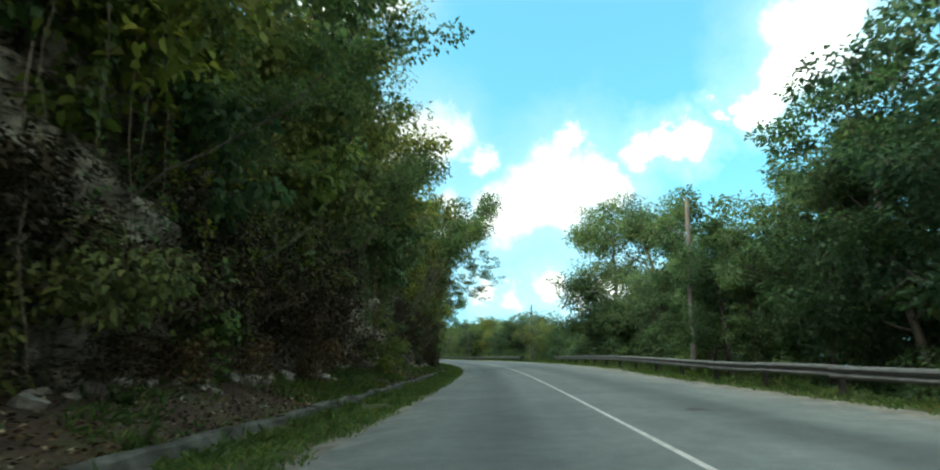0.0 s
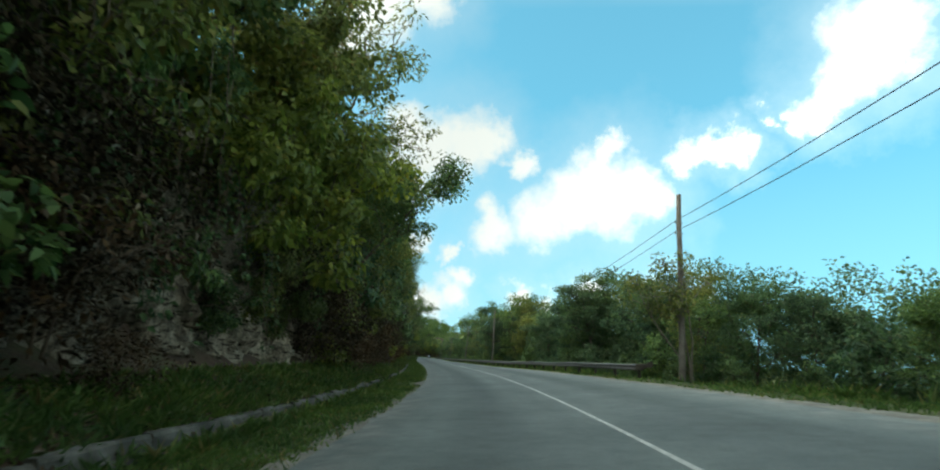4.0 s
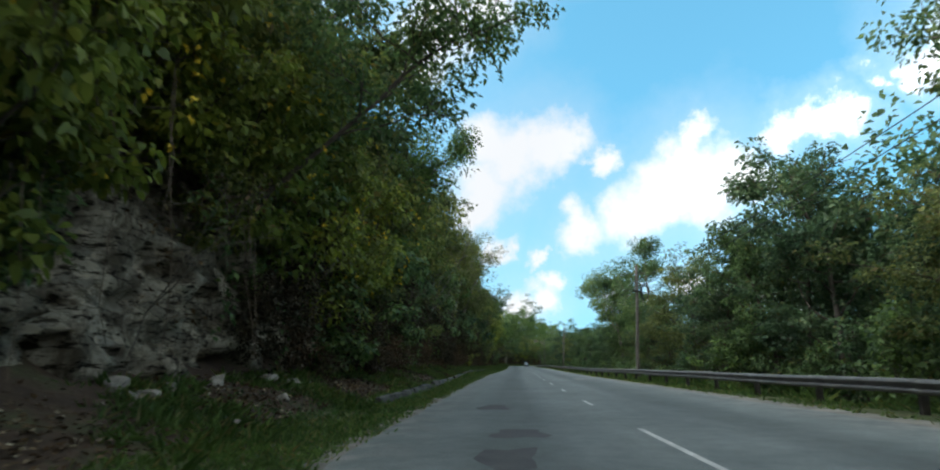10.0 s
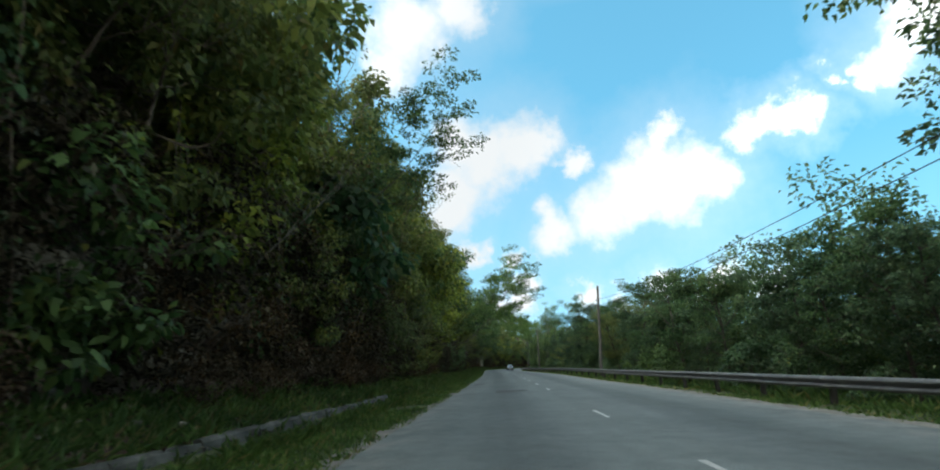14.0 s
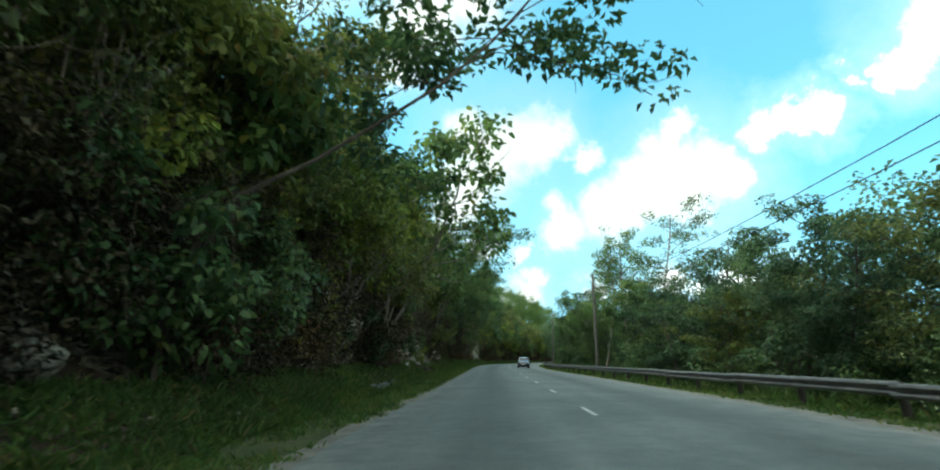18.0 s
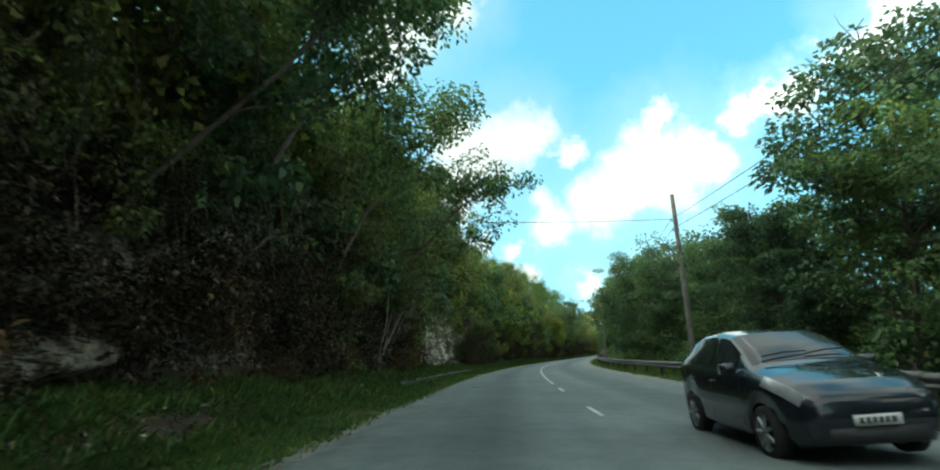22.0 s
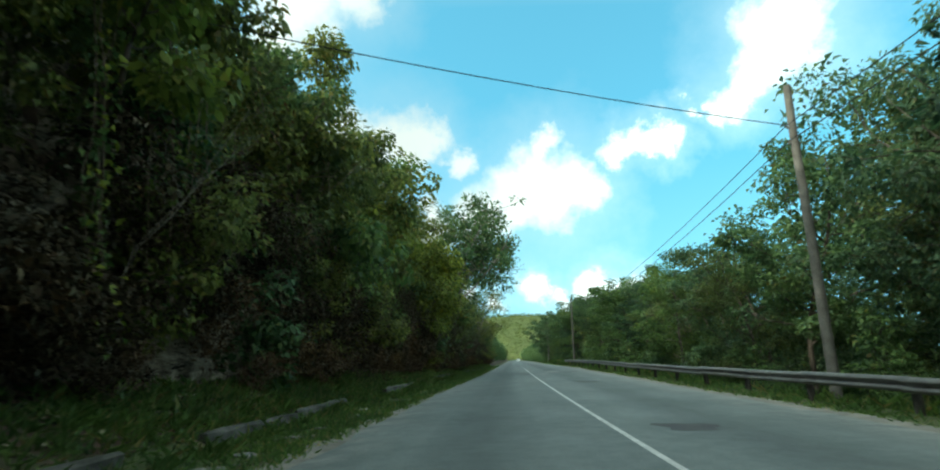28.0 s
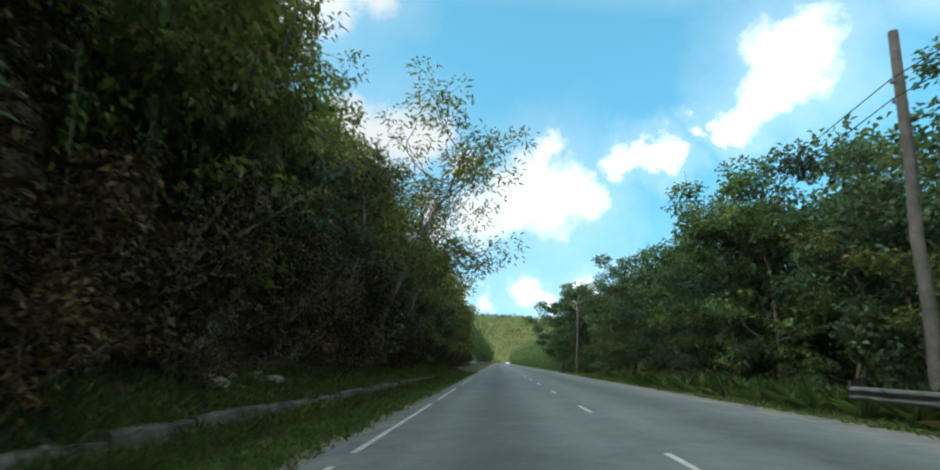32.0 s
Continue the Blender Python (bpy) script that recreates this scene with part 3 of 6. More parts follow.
# ------------------------------------------------------------------ plants
def plant(name, seed, height, spread, leaf_mat, bark, leaf=(0.2, 0.1), count=3500, trunk=0.14, bare=0.25, limbs=8, clumps=60,
          lean=(0, 0), clump_r=0.75, droop=0.45, stems=1, flat=0.7):
    """A tree or shrub: trunk with limbs, and a crown of leaf clumps at the limbs' ends. Returns the two meshes."""
    rng = np.random.default_rng(seed)
    wood, tips = [], []
    for st in range(stems):
        a = rng.uniform(0, 2 * np.pi)
        off = np.array([math.cos(a), math.sin(a), 0]) * (0.35 * spread * 0.4 if stems > 1 else 0.0)
        way = np.array([lean[0], lean[1], 1.0]) + np.append(off[:2] * 0.6 / max(spread * 0.14, 0.1) * 0.25, 0)
        pts, rad = limb(rng, off * 0.4, way, height * rng.uniform(0.72, 0.88), trunk, trunk * 0.3, 9, 0.03, 0.10)
        pts[0, 2] -= 0.5
        wood.append(tube(pts, rad, 7))
        for i in range(limbs):
            u = bare + (0.97 - bare) * (i + rng.uniform(0, 1)) / limbs
            k = min(int(u * 9), 8)
            base = pts[k] + (pts[k + 1] - pts[k]) * (u * 9 - k)
            a = i * 2.4 + rng.uniform(-0.5, 0.5)
            reach = spread * (1.15 - 0.65 * abs(u - 0.55) / 0.55) * rng.uniform(0.65, 1.15)
            w = np.array([math.cos(a), math.sin(a), rng.uniform(0.1, 0.7)])
            lp, lr = limb(rng, base, w, reach, trunk * 0.42 * (1.1 - u * 0.6), min(0.012, trunk * 0.2), 6, 0.06, 0.22)
            wood.append(tube(lp, lr, 5))
            for j in range(2, 7):
                tips.append(lp[j])
            for b in range(3):
                k2 = rng.integers(2, 6)
                sp, sr = limb(rng, lp[k2], unit(lp[k2] - lp[k2 - 1]) + rng.normal(size=3) * 0.7, reach * 0.45, min(0.022, trunk * 0.3), min(0.006, trunk * 0.12), 4, 0.05, 0.25)
                wood.append(tube(sp, sr, 4))
                tips.extend([sp[2], sp[4]])
        tips.append(pts[-1])
    tips = np.array(tips)
    pick = tips[rng.permutation(len(tips))[:clumps]]
    pick = pick + rng.normal(size=pick.shape) * 0.15
    rr = clump_r * rng.uniform(0.45, 1.25, len(pick))
    lv, lf, ln = clump_leaves(rng, pick, rr, count / len(pick), leaf[0], leaf[1], flat, droop)
    v, f = merge(wood)
    return mesh_of(name + "_trunk", v, f, bark, True), crown_mesh(name + "_crown", lv, lf, ln, leaf_mat), (lv, lf, ln)


def plant_thing(kind, meshes, label, category, group):
    ob = new(kind)
    tagged(ob, label, category, group)
    part("trunk", meshes[0], ob)
    part("crown", meshes[1], ob)
    return ob


# ------------------------------------------------------------------ ground, road, cliff
def build_ground():
    s = np.concatenate([np.arange(-120, 760, 2.5), np.arange(760, 1401, 40)])[:, None]
    prof = [(-2600, 60), (-290, 46), (-150, 42), (-60, 30), (-30, 20.5), (-19, 15), (-14.5, 11), (-12.4, 7), (-11.4, 3.4), (-10.3, 1.5), (-9.4, 0.95),
            (-8.4, 0.62), (-7.5, 0.36), (-7.0, 0.16), (-6.72, 0.02), (-6.2, -0.06), (-5.5, -0.05), (-4.9, -0.06), (-4.3, -0.10), (0, -0.12),
            (4.7, -0.10), (5.3, -0.06), (6.3, -0.06), (7.4, -0.14), (8.6, -0.45), (10.5, -1.0), (13, -1.5), (20, -2.2), (60, -2.6), (290, -4), (2600, -6)]
    d = np.array([p[0] for p in prof])[None, :]
    z = np.repeat(np.array([p[1] for p in prof], float)[None, :], len(s), 0)
    p = spot(s, d, z)
    n1 = fractal(p.reshape(-1, 3) * [1, 1, 0], 0.35, 4, 3).reshape(z.shape)
    n2 = fractal(p.reshape(-1, 3) * [1, 1, 0], 0.05, 3, 5).reshape(z.shape)
    wob = np.interp(np.abs(d + 0.3), [5.0, 6.0, 8.0, 12, 30, 60], [0.0, 0.035, 0.14, 0.4, 0.8, 1.5])
    z = z + n1 * wob + n2 * np.interp(np.abs(d), [10, 20, 100], [0, 0.6, 4])
    me = sheet("ground", s, np.clip(d, -290, 290), z, M_SOIL)
    # past the last columns the land runs straight on to the horizon
    co = np.empty(len(me.vertices) * 3, np.float32)
    me.vertices.foreach_get("co", co)
    co = co.reshape(z.shape + (3,))
    for col, far in ((0, -2300.0), (-1, 2300.0)):
        co[:, col, 0] += far
    co[-1, :, 1] += 2200.0
    me.vertices.foreach_set("co", co.ravel())
    me.update()
    me.materials.append(M_VERGE)
    me.materials.append(M_HILL)
    cols = d.shape[1] - 1
    dm = (d[0, 1:] + d[0, :-1]) / 2
    idx = np.tile(np.where((dm > -7.2) & (dm < 9), 1, np.where((dm < -28) | (dm > 26), 2, 0)).astype(np.int32), len(s) - 1)
    me.polygons.foreach_set("material_index", idx)
    tagged(new("ground", me), "leaf-littered bank, grassy verges and forest floor", "ground", kind="structure")


def ragged(s, seed, amount):
    s = np.asarray(s, float)
    return fractal(np.stack([s, s * 0, s * 0], -1), 0.45, 4, seed) * amount


def build_road():
    s = np.concatenate([np.arange(-100, 620, 1.0), np.arange(620, 1101, 10.0)])
    cols = np.array([-4.7, -4.2, -3, -1.5, 0, 1.5, 3, 4.4, 5.1])
    d = np.repeat(cols[None, :], len(s), 0)
    d[:, 0] += ragged(s, 11, 0.32)
    d[:, -1] += ragged(s, 12, 0.28)
    z = np.zeros_like(d)
    z[:, 0] = z[:, -1] = -0.035
    road = tagged(new("road", sheet("road", s[:, None], d, z, M_ROAD)), "worn grey two-lane asphalt road", "road", kind="structure")
    # broken edges of pale gravel beside the asphalt
    for name, dd, seed in (("gravel_edge", (-5.15, -4.55), 21), ("gravel_edge", (4.95, 5.75), 22)):
        d = np.stack([dd[0] + ragged(s, seed, 0.25), np.full(len(s), sum(dd) / 2), dd[1] + ragged(s, seed + 5, 0.1)], -1)
        z = np.repeat(np.array([[-0.045, -0.028, -0.05]]), len(s), 0)
        part(name, sheet(name, s[:, None], d, z, M_GRAVEL), road, "pale dusty gravel along the asphalt")
    # centre line: solid where bends are near, dashes on the straights
    for a, b in ((-100, 153), (376, 530)):
        n = int((b - a) / 1.0) + 1
        ss = np.linspace(a, b, n)
        w = 0.048 + ragged(ss, 31, 0.014)
        part("centre_line", sheet("centre_line", ss[:, None], np.stack([-w, w], -1), np.full((n, 2), 0.005), M_PAINT), road, "solid white painted centre line")
    for first, last, step in ((158.6, 228.0, 7.75), (234.9, 372.0, 8.0), (534.8, 700.0, 8.0)):
        for s0 in np.arange(first, last, step):
            ss = np.linspace(s0, s0 + 2.0, 4)
            w = 0.05 + ragged(ss * 3, 33, 0.012)
            part("lane_dash", sheet("lane_dash", ss[:, None], np.stack([-w, w], -1), np.full((4, 2), 0.005), M_PAINT), road)
    # worn left edge line near the end
    for a, b in ((531, 536), (537, 546), (548, 556), (560, 575)):
        ss = np.linspace(a, b, 8)
        w = 0.05 + ragged(ss * 2, 35, 0.02)
        part("edge_line", sheet("edge_line", ss[:, None], np.stack([-4.25 - w, -4.25 + w], -1), np.full((8, 2), 0.005), M_PAINT), road, "faded white edge line")
    # mended patches: station, offset, half length, half width
    for s0, d0, hl, hw in ((136.2, -2.5, 0.7, 0.55), (150, -2.4, 0.8, 0.38), (144.6, -2.0, 0.35, 0.3), (152.5, -2.2, 0.6, 0.45), (158.2, -2.8, 0.8, 0.4),
                           (196.1, 2.2, 0.8, 0.55), (469.2, 1.3, 0.55, 0.5), (400.9, -0.25, 0.7, 0.42), (-5.7, 2.0, 0.35, 0.22), (137, 1.9, 0.5, 0.4),
                           (249.5, -3.9, 0.9, 0.4), (375.6, -3.2, 0.35, 0.35), (488, 2.2, 0.8, 0.6), (236, -1.9, 1.2, 0.8), (330, 1.2, 1.0, 0.35), (505.7, 3.2, 0.9, 0.55), (504.7, -0.3, 0.35, 0.25), (442.4, 2.9, 0.3, 0.5), (201.0, 2.7, 0.5, 0.4)):
        road_patch(road, s0, d0, hl, hw, M_PATCH, "dark mended patch in the asphalt")
    for s0, d0, hl, hw in ((442.6, 2.0, 1.7, 1.0), (114.5, 3.2, 2.2, 1.2)):
        road_patch(road, s0, d0, hl, hw, M_STAIN, "dark oil-stained area of the asphalt")
    for s0, d0, hl, hw in ((503.3, 0.7, 1.5, 0.45), (185.4, 3.1, 1.7, 0.8), (84.8, 0.5, 0.8, 0.4), (509, 2.0, 2.4, 0.6), (82.5, -1.0, 0.4, 0.25)):
        road_patch(road, s0, d0, hl, hw, M_PALE_PATCH, "pale worn patch in the asphalt")
    # a long joint crack in the lane
    for a, b, d0 in ((436, 452, -2.85),):
        ss = np.linspace(a, b, 30)
        mid = d0 + ragged(ss, 37, 0.12)
        w = 0.014 + 0.008 * np.abs(ragged(ss * 3, 38, 1.0))
        part("crack", sheet("crack", ss[:, None], np.stack([mid - w, mid + w], -1), np.full((30, 2), 0.004), M_PATCH), road, "dark crack along the lane")


def road_patch(road, s0, d0, hl, hw, mat, label):
    a = np.linspace(0, 2 * np.pi, 17)
    rr = 1 + 0.18 * np.sin(a * 3 + s0) + 0.1 * np.sin(a * 5 + d0)
    sq = np.maximum(np.abs(np.cos(a)), np.abs(np.sin(a))) ** -0.7 * rr
    ring = np.stack([np.full(17, s0), s0 + hl * np.cos(a) * sq], 0)
    off = np.stack([np.full(17, d0), d0 + hw * np.sin(a) * sq], 0)
    part("asphalt_patch", sheet("asphalt_patch", ring.T, off.T, np.full((17, 2), 0.004), mat), road, label)


# bare rock: stations from, to, and the height up to which it shows
BARE = ((5, 24, 5.2), (24, 41, 3.2), (44, 51, 7.5), (56, 67, 4.6), (88, 91, 2.6), (100, 107, 7.0), (107, 114, 4.5), (131, 139, 2.4), (146, 158, 4.6), (252, 256, 1.8), (262, 267, 1.6), (299, 307, 3.6),
        (317, 336, 3.5), (338, 349, 2.8), (388, 411, 5.2))


# bare patches high on the face: stations from, to, heights from, to
HIGH_BARE = ((515, 524, 3.6, 6.6), (21, 27, 5.0, 9.0), (195, 206, 3.4, 8.5), (76, 82, 3.0, 6.0), (256, 259, 4.8, 6.4), (82, 86, 3.0, 5.5), (110, 117, 5.0, 9.0))


def bare_at(s):
    return max((h for a, b, h in BARE if a <= s <= b), default=0.0)


def blocks(p, cell, seed):
    """Random steps by uneven cells, like jointed rock: a value of -1 to 1 and the nearness of the joints."""
    q = p / cell
    i0 = np.floor(q).astype(np.int64)
    best, second, val = np.full(len(p), 9.0), np.full(len(p), 9.0), np.zeros(len(p))
    for ox in (-1, 0, 1):
        for oz in (-1, 0, 1):
            g = i0 + [ox, 0, oz]
            h = (g[:, 0] * 73856093 ^ g[:, 2] * 19349663 ^ seed * 83492791) & 0x7FFFFFFF
            r1, r2, r3 = (h % 1009) / 1009.0, (h // 1009 % 1013) / 1013.0, (h // 7 % 997) / 997.0
            dist = np.hypot(g[:, 0] + r1 - q[:, 0], g[:, 2] + r2 - q[:, 2])
            near = dist < best
            second = np.where(near, best, np.minimum(second, dist))
            val = np.where(near, r3 * 2 - 1, val)
            best = np.where(near, dist, best)
    return val, np.clip((second - best) / 0.12, 0, 1)


def build_cliff():
    s, x = [], -60.0
    while x < 700:
        s.append(x)
        x += 0.2 if any(a - 2 < x < b + 2 for a, b, _ in BARE) else 1.2
    s = np.array(s)
    h = np.concatenate([np.arange(-0.4, 7.0, 0.22), np.linspace(7.3, 13, 9)])
    S, Hh = np.meshgrid(s, h, indexing="ij")
    d = -9.35 - 0.14 * Hh - 0.02 * Hh ** 2
    p = np.stack([S, d, Hh], -1).reshape(-1, 3)
    bend = np.stack([fractal(p, 0.8, 3, 46), p[:, 0] * 0, fractal(p, 0.8, 3, 47)], -1) * 0.5
    big = fractal(p, 0.11, 3, 41) * 1.3
    mid = fractal(p * [1, 1, 1.5], 0.55, 4, 42) * 0.5
    v1, e1 = blocks(p + bend, np.array([1.5, 1, 0.85]), 1)
    v2, e2 = blocks(p + bend * 0.6, np.array([0.6, 1, 0.38]), 2)
    d = d + (big + mid + 0.46 * v1 + 0.24 * v2 + 0.14 * fractal(p, 2.1, 3, 48) - 0.26 * (1 - e1) - 0.09 * (1 - e2)).reshape(d.shape)
    d = np.minimum(d, -8.3)
    me = sheet("cliff", S, d, Hh + 0.2 * fractal(p, 0.7, 2, 45).reshape(d.shape), M_ROCK, False)
    tagged(new("cliff", me), "weathered grey limestone roadside cliff, streaked dark", "cliff", kind="structure")


def rock_mesh(seed, size):
    """A broken, flat-faced stone."""
    rng = np.random.default_rng(seed)
    bm = bmesh.new()
    bmesh.ops.create_icosphere(bm, subdivisions=3, radius=1.0)
    v = np.array([x.co for x in bm.verts])
    cuts = unit(rng.normal(size=(17, 3)))
    reach = rng.uniform(0.38, 0.72, 17)
    for n, r in zip(cuts, reach):
        over = np.maximum(v @ n - r, 0)
        v = v - over[:, None] * n * 0.95
    v = v * (1 + 0.10 * fractal(v + seed * 3.1, 2.2, 3, seed))[:, None] * np.array([1, 0.8, 0.66]) * size
    for x, c in zip(bm.verts, v):
        x.co = Vector(c)
    me = bpy.data.meshes.new("rock")
    bm.to_mesh(me)
    bm.free()
    me.materials.append(M_STONE)
    return me


# ------------------------------------------------------------------ roadside fittings
def place_on(ob, s, d, z=0.0, turn=0.0, tilt=(0.0, 0.0), scale=1.0):
    x, y, zz = spot(s, d, z)
    ob.matrix_basis = pose(x, y, zz, tilt[0], tilt[1], facing(s) + turn) @ Matrix.Diagonal((scale, scale, scale, 1))
    return ob


def rail_meshes(length):
    prof = np.array([(-0.03, 0.165), (0.03, 0.15), (0.088, 0.085), (0.08, 0.06), (0.0, 0.03), (0.0, -0.03), (0.07, -0.065), (0.088, -0.095), (0.03, -0.15), (0.0, -0.155)])
    back = prof[::-1] - [0.006, 0]
    ring = np.concatenate([prof, back])
    v = np.concatenate([np.stack([-ring[:, 0], np.full(len(ring), y), ring[:, 1]], -1) for y in (-0.12, length * 0.5, length + 0.12)])
    return mesh_of("beam", v, grid_faces(3, len(ring), True), M_STEEL)


def build_rails():
    beam = rail_meshes(4.0)
    v, f = merge([box(-0.075, 0.075, -0.06, 0.06, -0.9, 0.60)])
    post = mesh_of("post", v, f, M_POST)
    v, f = merge([box(-0.16, 0.0, -0.05, 0.05, 0.30, 0.56)])
    spacer = mesh_of("spacer", v, f, M_POST)
    rng = np.random.default_rng(5)
    for a, b in ((-43.4, 48.6), (75, 543)):
        run = tagged(new("guardrail"), "weathered galvanised steel guardrail on dark posts", "guardrail")
        n = int((b - a) / 4)
        for k in range(n):
            s0 = a + k * 4.0
            d0 = 6.3 + 0.05 * math.sin(s0 * 0.11)
            x0, x1 = spot(s0, d0), spot(s0 + 4.0, d0)
            t = math.degrees(math.atan2(x0[0] - x1[0], x1[1] - x0[1]))
            rise = math.degrees(math.atan2(x1[2] - x0[2], 4.0))
            ob = part("beam", beam, run)
            zz = 0.55 + rng.normal() * 0.012
            ob.matrix_basis = pose(x0[0], x0[1], x0[2] + zz, rise, rng.normal() * 1.5, t)
            p = part("post", post, run)
            x = spot(s0 + 0.1, d0 + 0.2)
            p.matrix_basis = pose(x[0], x[1], x[2] + 0.1, rng.normal() * 2, rng.normal() * 3, t)
            q = part("spacer", spacer, p)
        # battered end pieces, curled back and crumpled
        for s0, dirn in ((a, -1), (a + n * 4.0, 1)):
            u = np.linspace(0, 1, 9)
            prof = np.array([(0.0, 0.155), (0.05, 0.13), (0.083, 0.08), (0.01, 0.0), (0.083, -0.08), (0.05, -0.13), (0.0, -0.155)])
            ang = np.cumsum(np.full(9, 0.16)) + rng.normal(size=9) * 0.12
            cy, cx = np.cumsum(np.cos(ang) * 0.11) * dirn, np.cumsum(np.sin(ang) * 0.11)
            cz = (0.38 if dirn > 0 else 0.16) * u ** 1.4 + rng.normal(size=9) * 0.02
            v = np.array([[(cx[i] - q[0] * (1 - 0.6 * u[i])), cy[i], cz[i] + q[1] * (1 + 0.35 * u[i] * math.sin(7 * u[i]))] for i in range(9) for q in prof])
            v = v + rng.normal(size=v.shape) * 0.015
            e = part("end_piece", mesh_of("end_piece", np.concatenate([v, v + [0.012, 0, 0]]), np.concatenate([grid_faces(9, 7), grid_faces(9, 7)[:, ::-1] + 63]), M_POST), run, "bent and battered rail end")
            x0 = spot(s0, 6.3)
            e.matrix_basis = pose(x0[0], x0[1], x0[2] + 0.55, 0, 0, facing(s0))


def kerb_here(s):
    """Where the kerb still shows; elsewhere it is grown over or gone."""
    return not any(a < s < b for a, b in ((120, 160), (230, 300), (304, 376), (405, 461), (474, 481), (488, 498), (510, 523)))


def kerb_line(s):
    return np.interp(s, [-30, 0, 10, 50, 90, 168, 178, 200, 376, 390, 412, 465, 480, 500, 512, 570],
                     [-6.75, -6.85, -7.0, -7.0, -6.8, -6.45, -6.5, -7.05, -6.85, -6.95, -7.0, -6.75, -6.9, -7.35, -7.35, -6.95])


def build_kerb():
    """Concrete kerb blocks at the foot of the bank, with a gutter slab before them."""
    kerb = tagged(new("kerb"), "stained and broken concrete kerb along the bank", "kerb", kind="structure")
    rng = np.random.default_rng(9)
    prof = [(-0.11, -0.25), (-0.11, 0.15), (-0.07, 0.18), (0.05, 0.18), (0.09, 0.14), (0.11, -0.03), (0.34, -0.06), (0.36, -0.25)]
    blocks = []
    for i in range(4):
        v = []
        for y in np.linspace(0.01, 1.97, 4):
            for x, z in prof:
                j = rng.normal(size=2) * 0.012
                v.append((x + j[0], y, z + j[1]))
        v = np.array(v)
        f = grid_faces(4, len(prof), True)
        n = len(prof)
        me = bpy.data.meshes.new("kerb_block")
        me.from_pydata(v.tolist(), [], f.tolist() + [list(range(n - 1, -1, -1)), list(range(3 * n, 4 * n))])
        me.materials.append(M_CONCRETE)
        blocks.append(me)
    for k, s0 in enumerate(np.arange(-30, 570, 2.0)):
        # grown over or missing stretches
        if not kerb_here(s0):
            continue
        if rng.random() < 0.05:
            continue
        d0 = kerb_line(s0)
        ob = part("kerb_block", blocks[k % 4], kerb)
        x, y, z = spot(s0, d0)
        ob.matrix_basis = pose(x, y, z + float(np.interp(-d0 - 0.1, [6.5, 6.72, 7.0, 7.5], [0.0, 0.03, 0.14, 0.32])) + rng.normal() * 0.02, rng.normal() * 0.6, rng.normal() * 1.5, facing(s0) + rng.normal() * 0.5)


# poles: station, offset, height of the top, lean across (degrees), lean along
POLES = ((10.8, 7.9, 9.3, 1.0, 0), (72.5, 7.7, 9.3, 0, 0), (139.7, 7.7, 9.2, 0, 0), (188.0, 7.7, 9.3, 2.6, 0), (262.9, 7.7, 9.0, 2.2, 0), (331.8, 7.7, 9.6, 0, 0),
         (381.2, 7.7, 9.9, 1.2, 0), (437.0, 7.7, 9.9, 0, 0), (476.0, 7.7, 10.0, 0, 0), (542.3, 7.7, 10.0, 0, 0), (600, 7.7, 10, 0, 0))


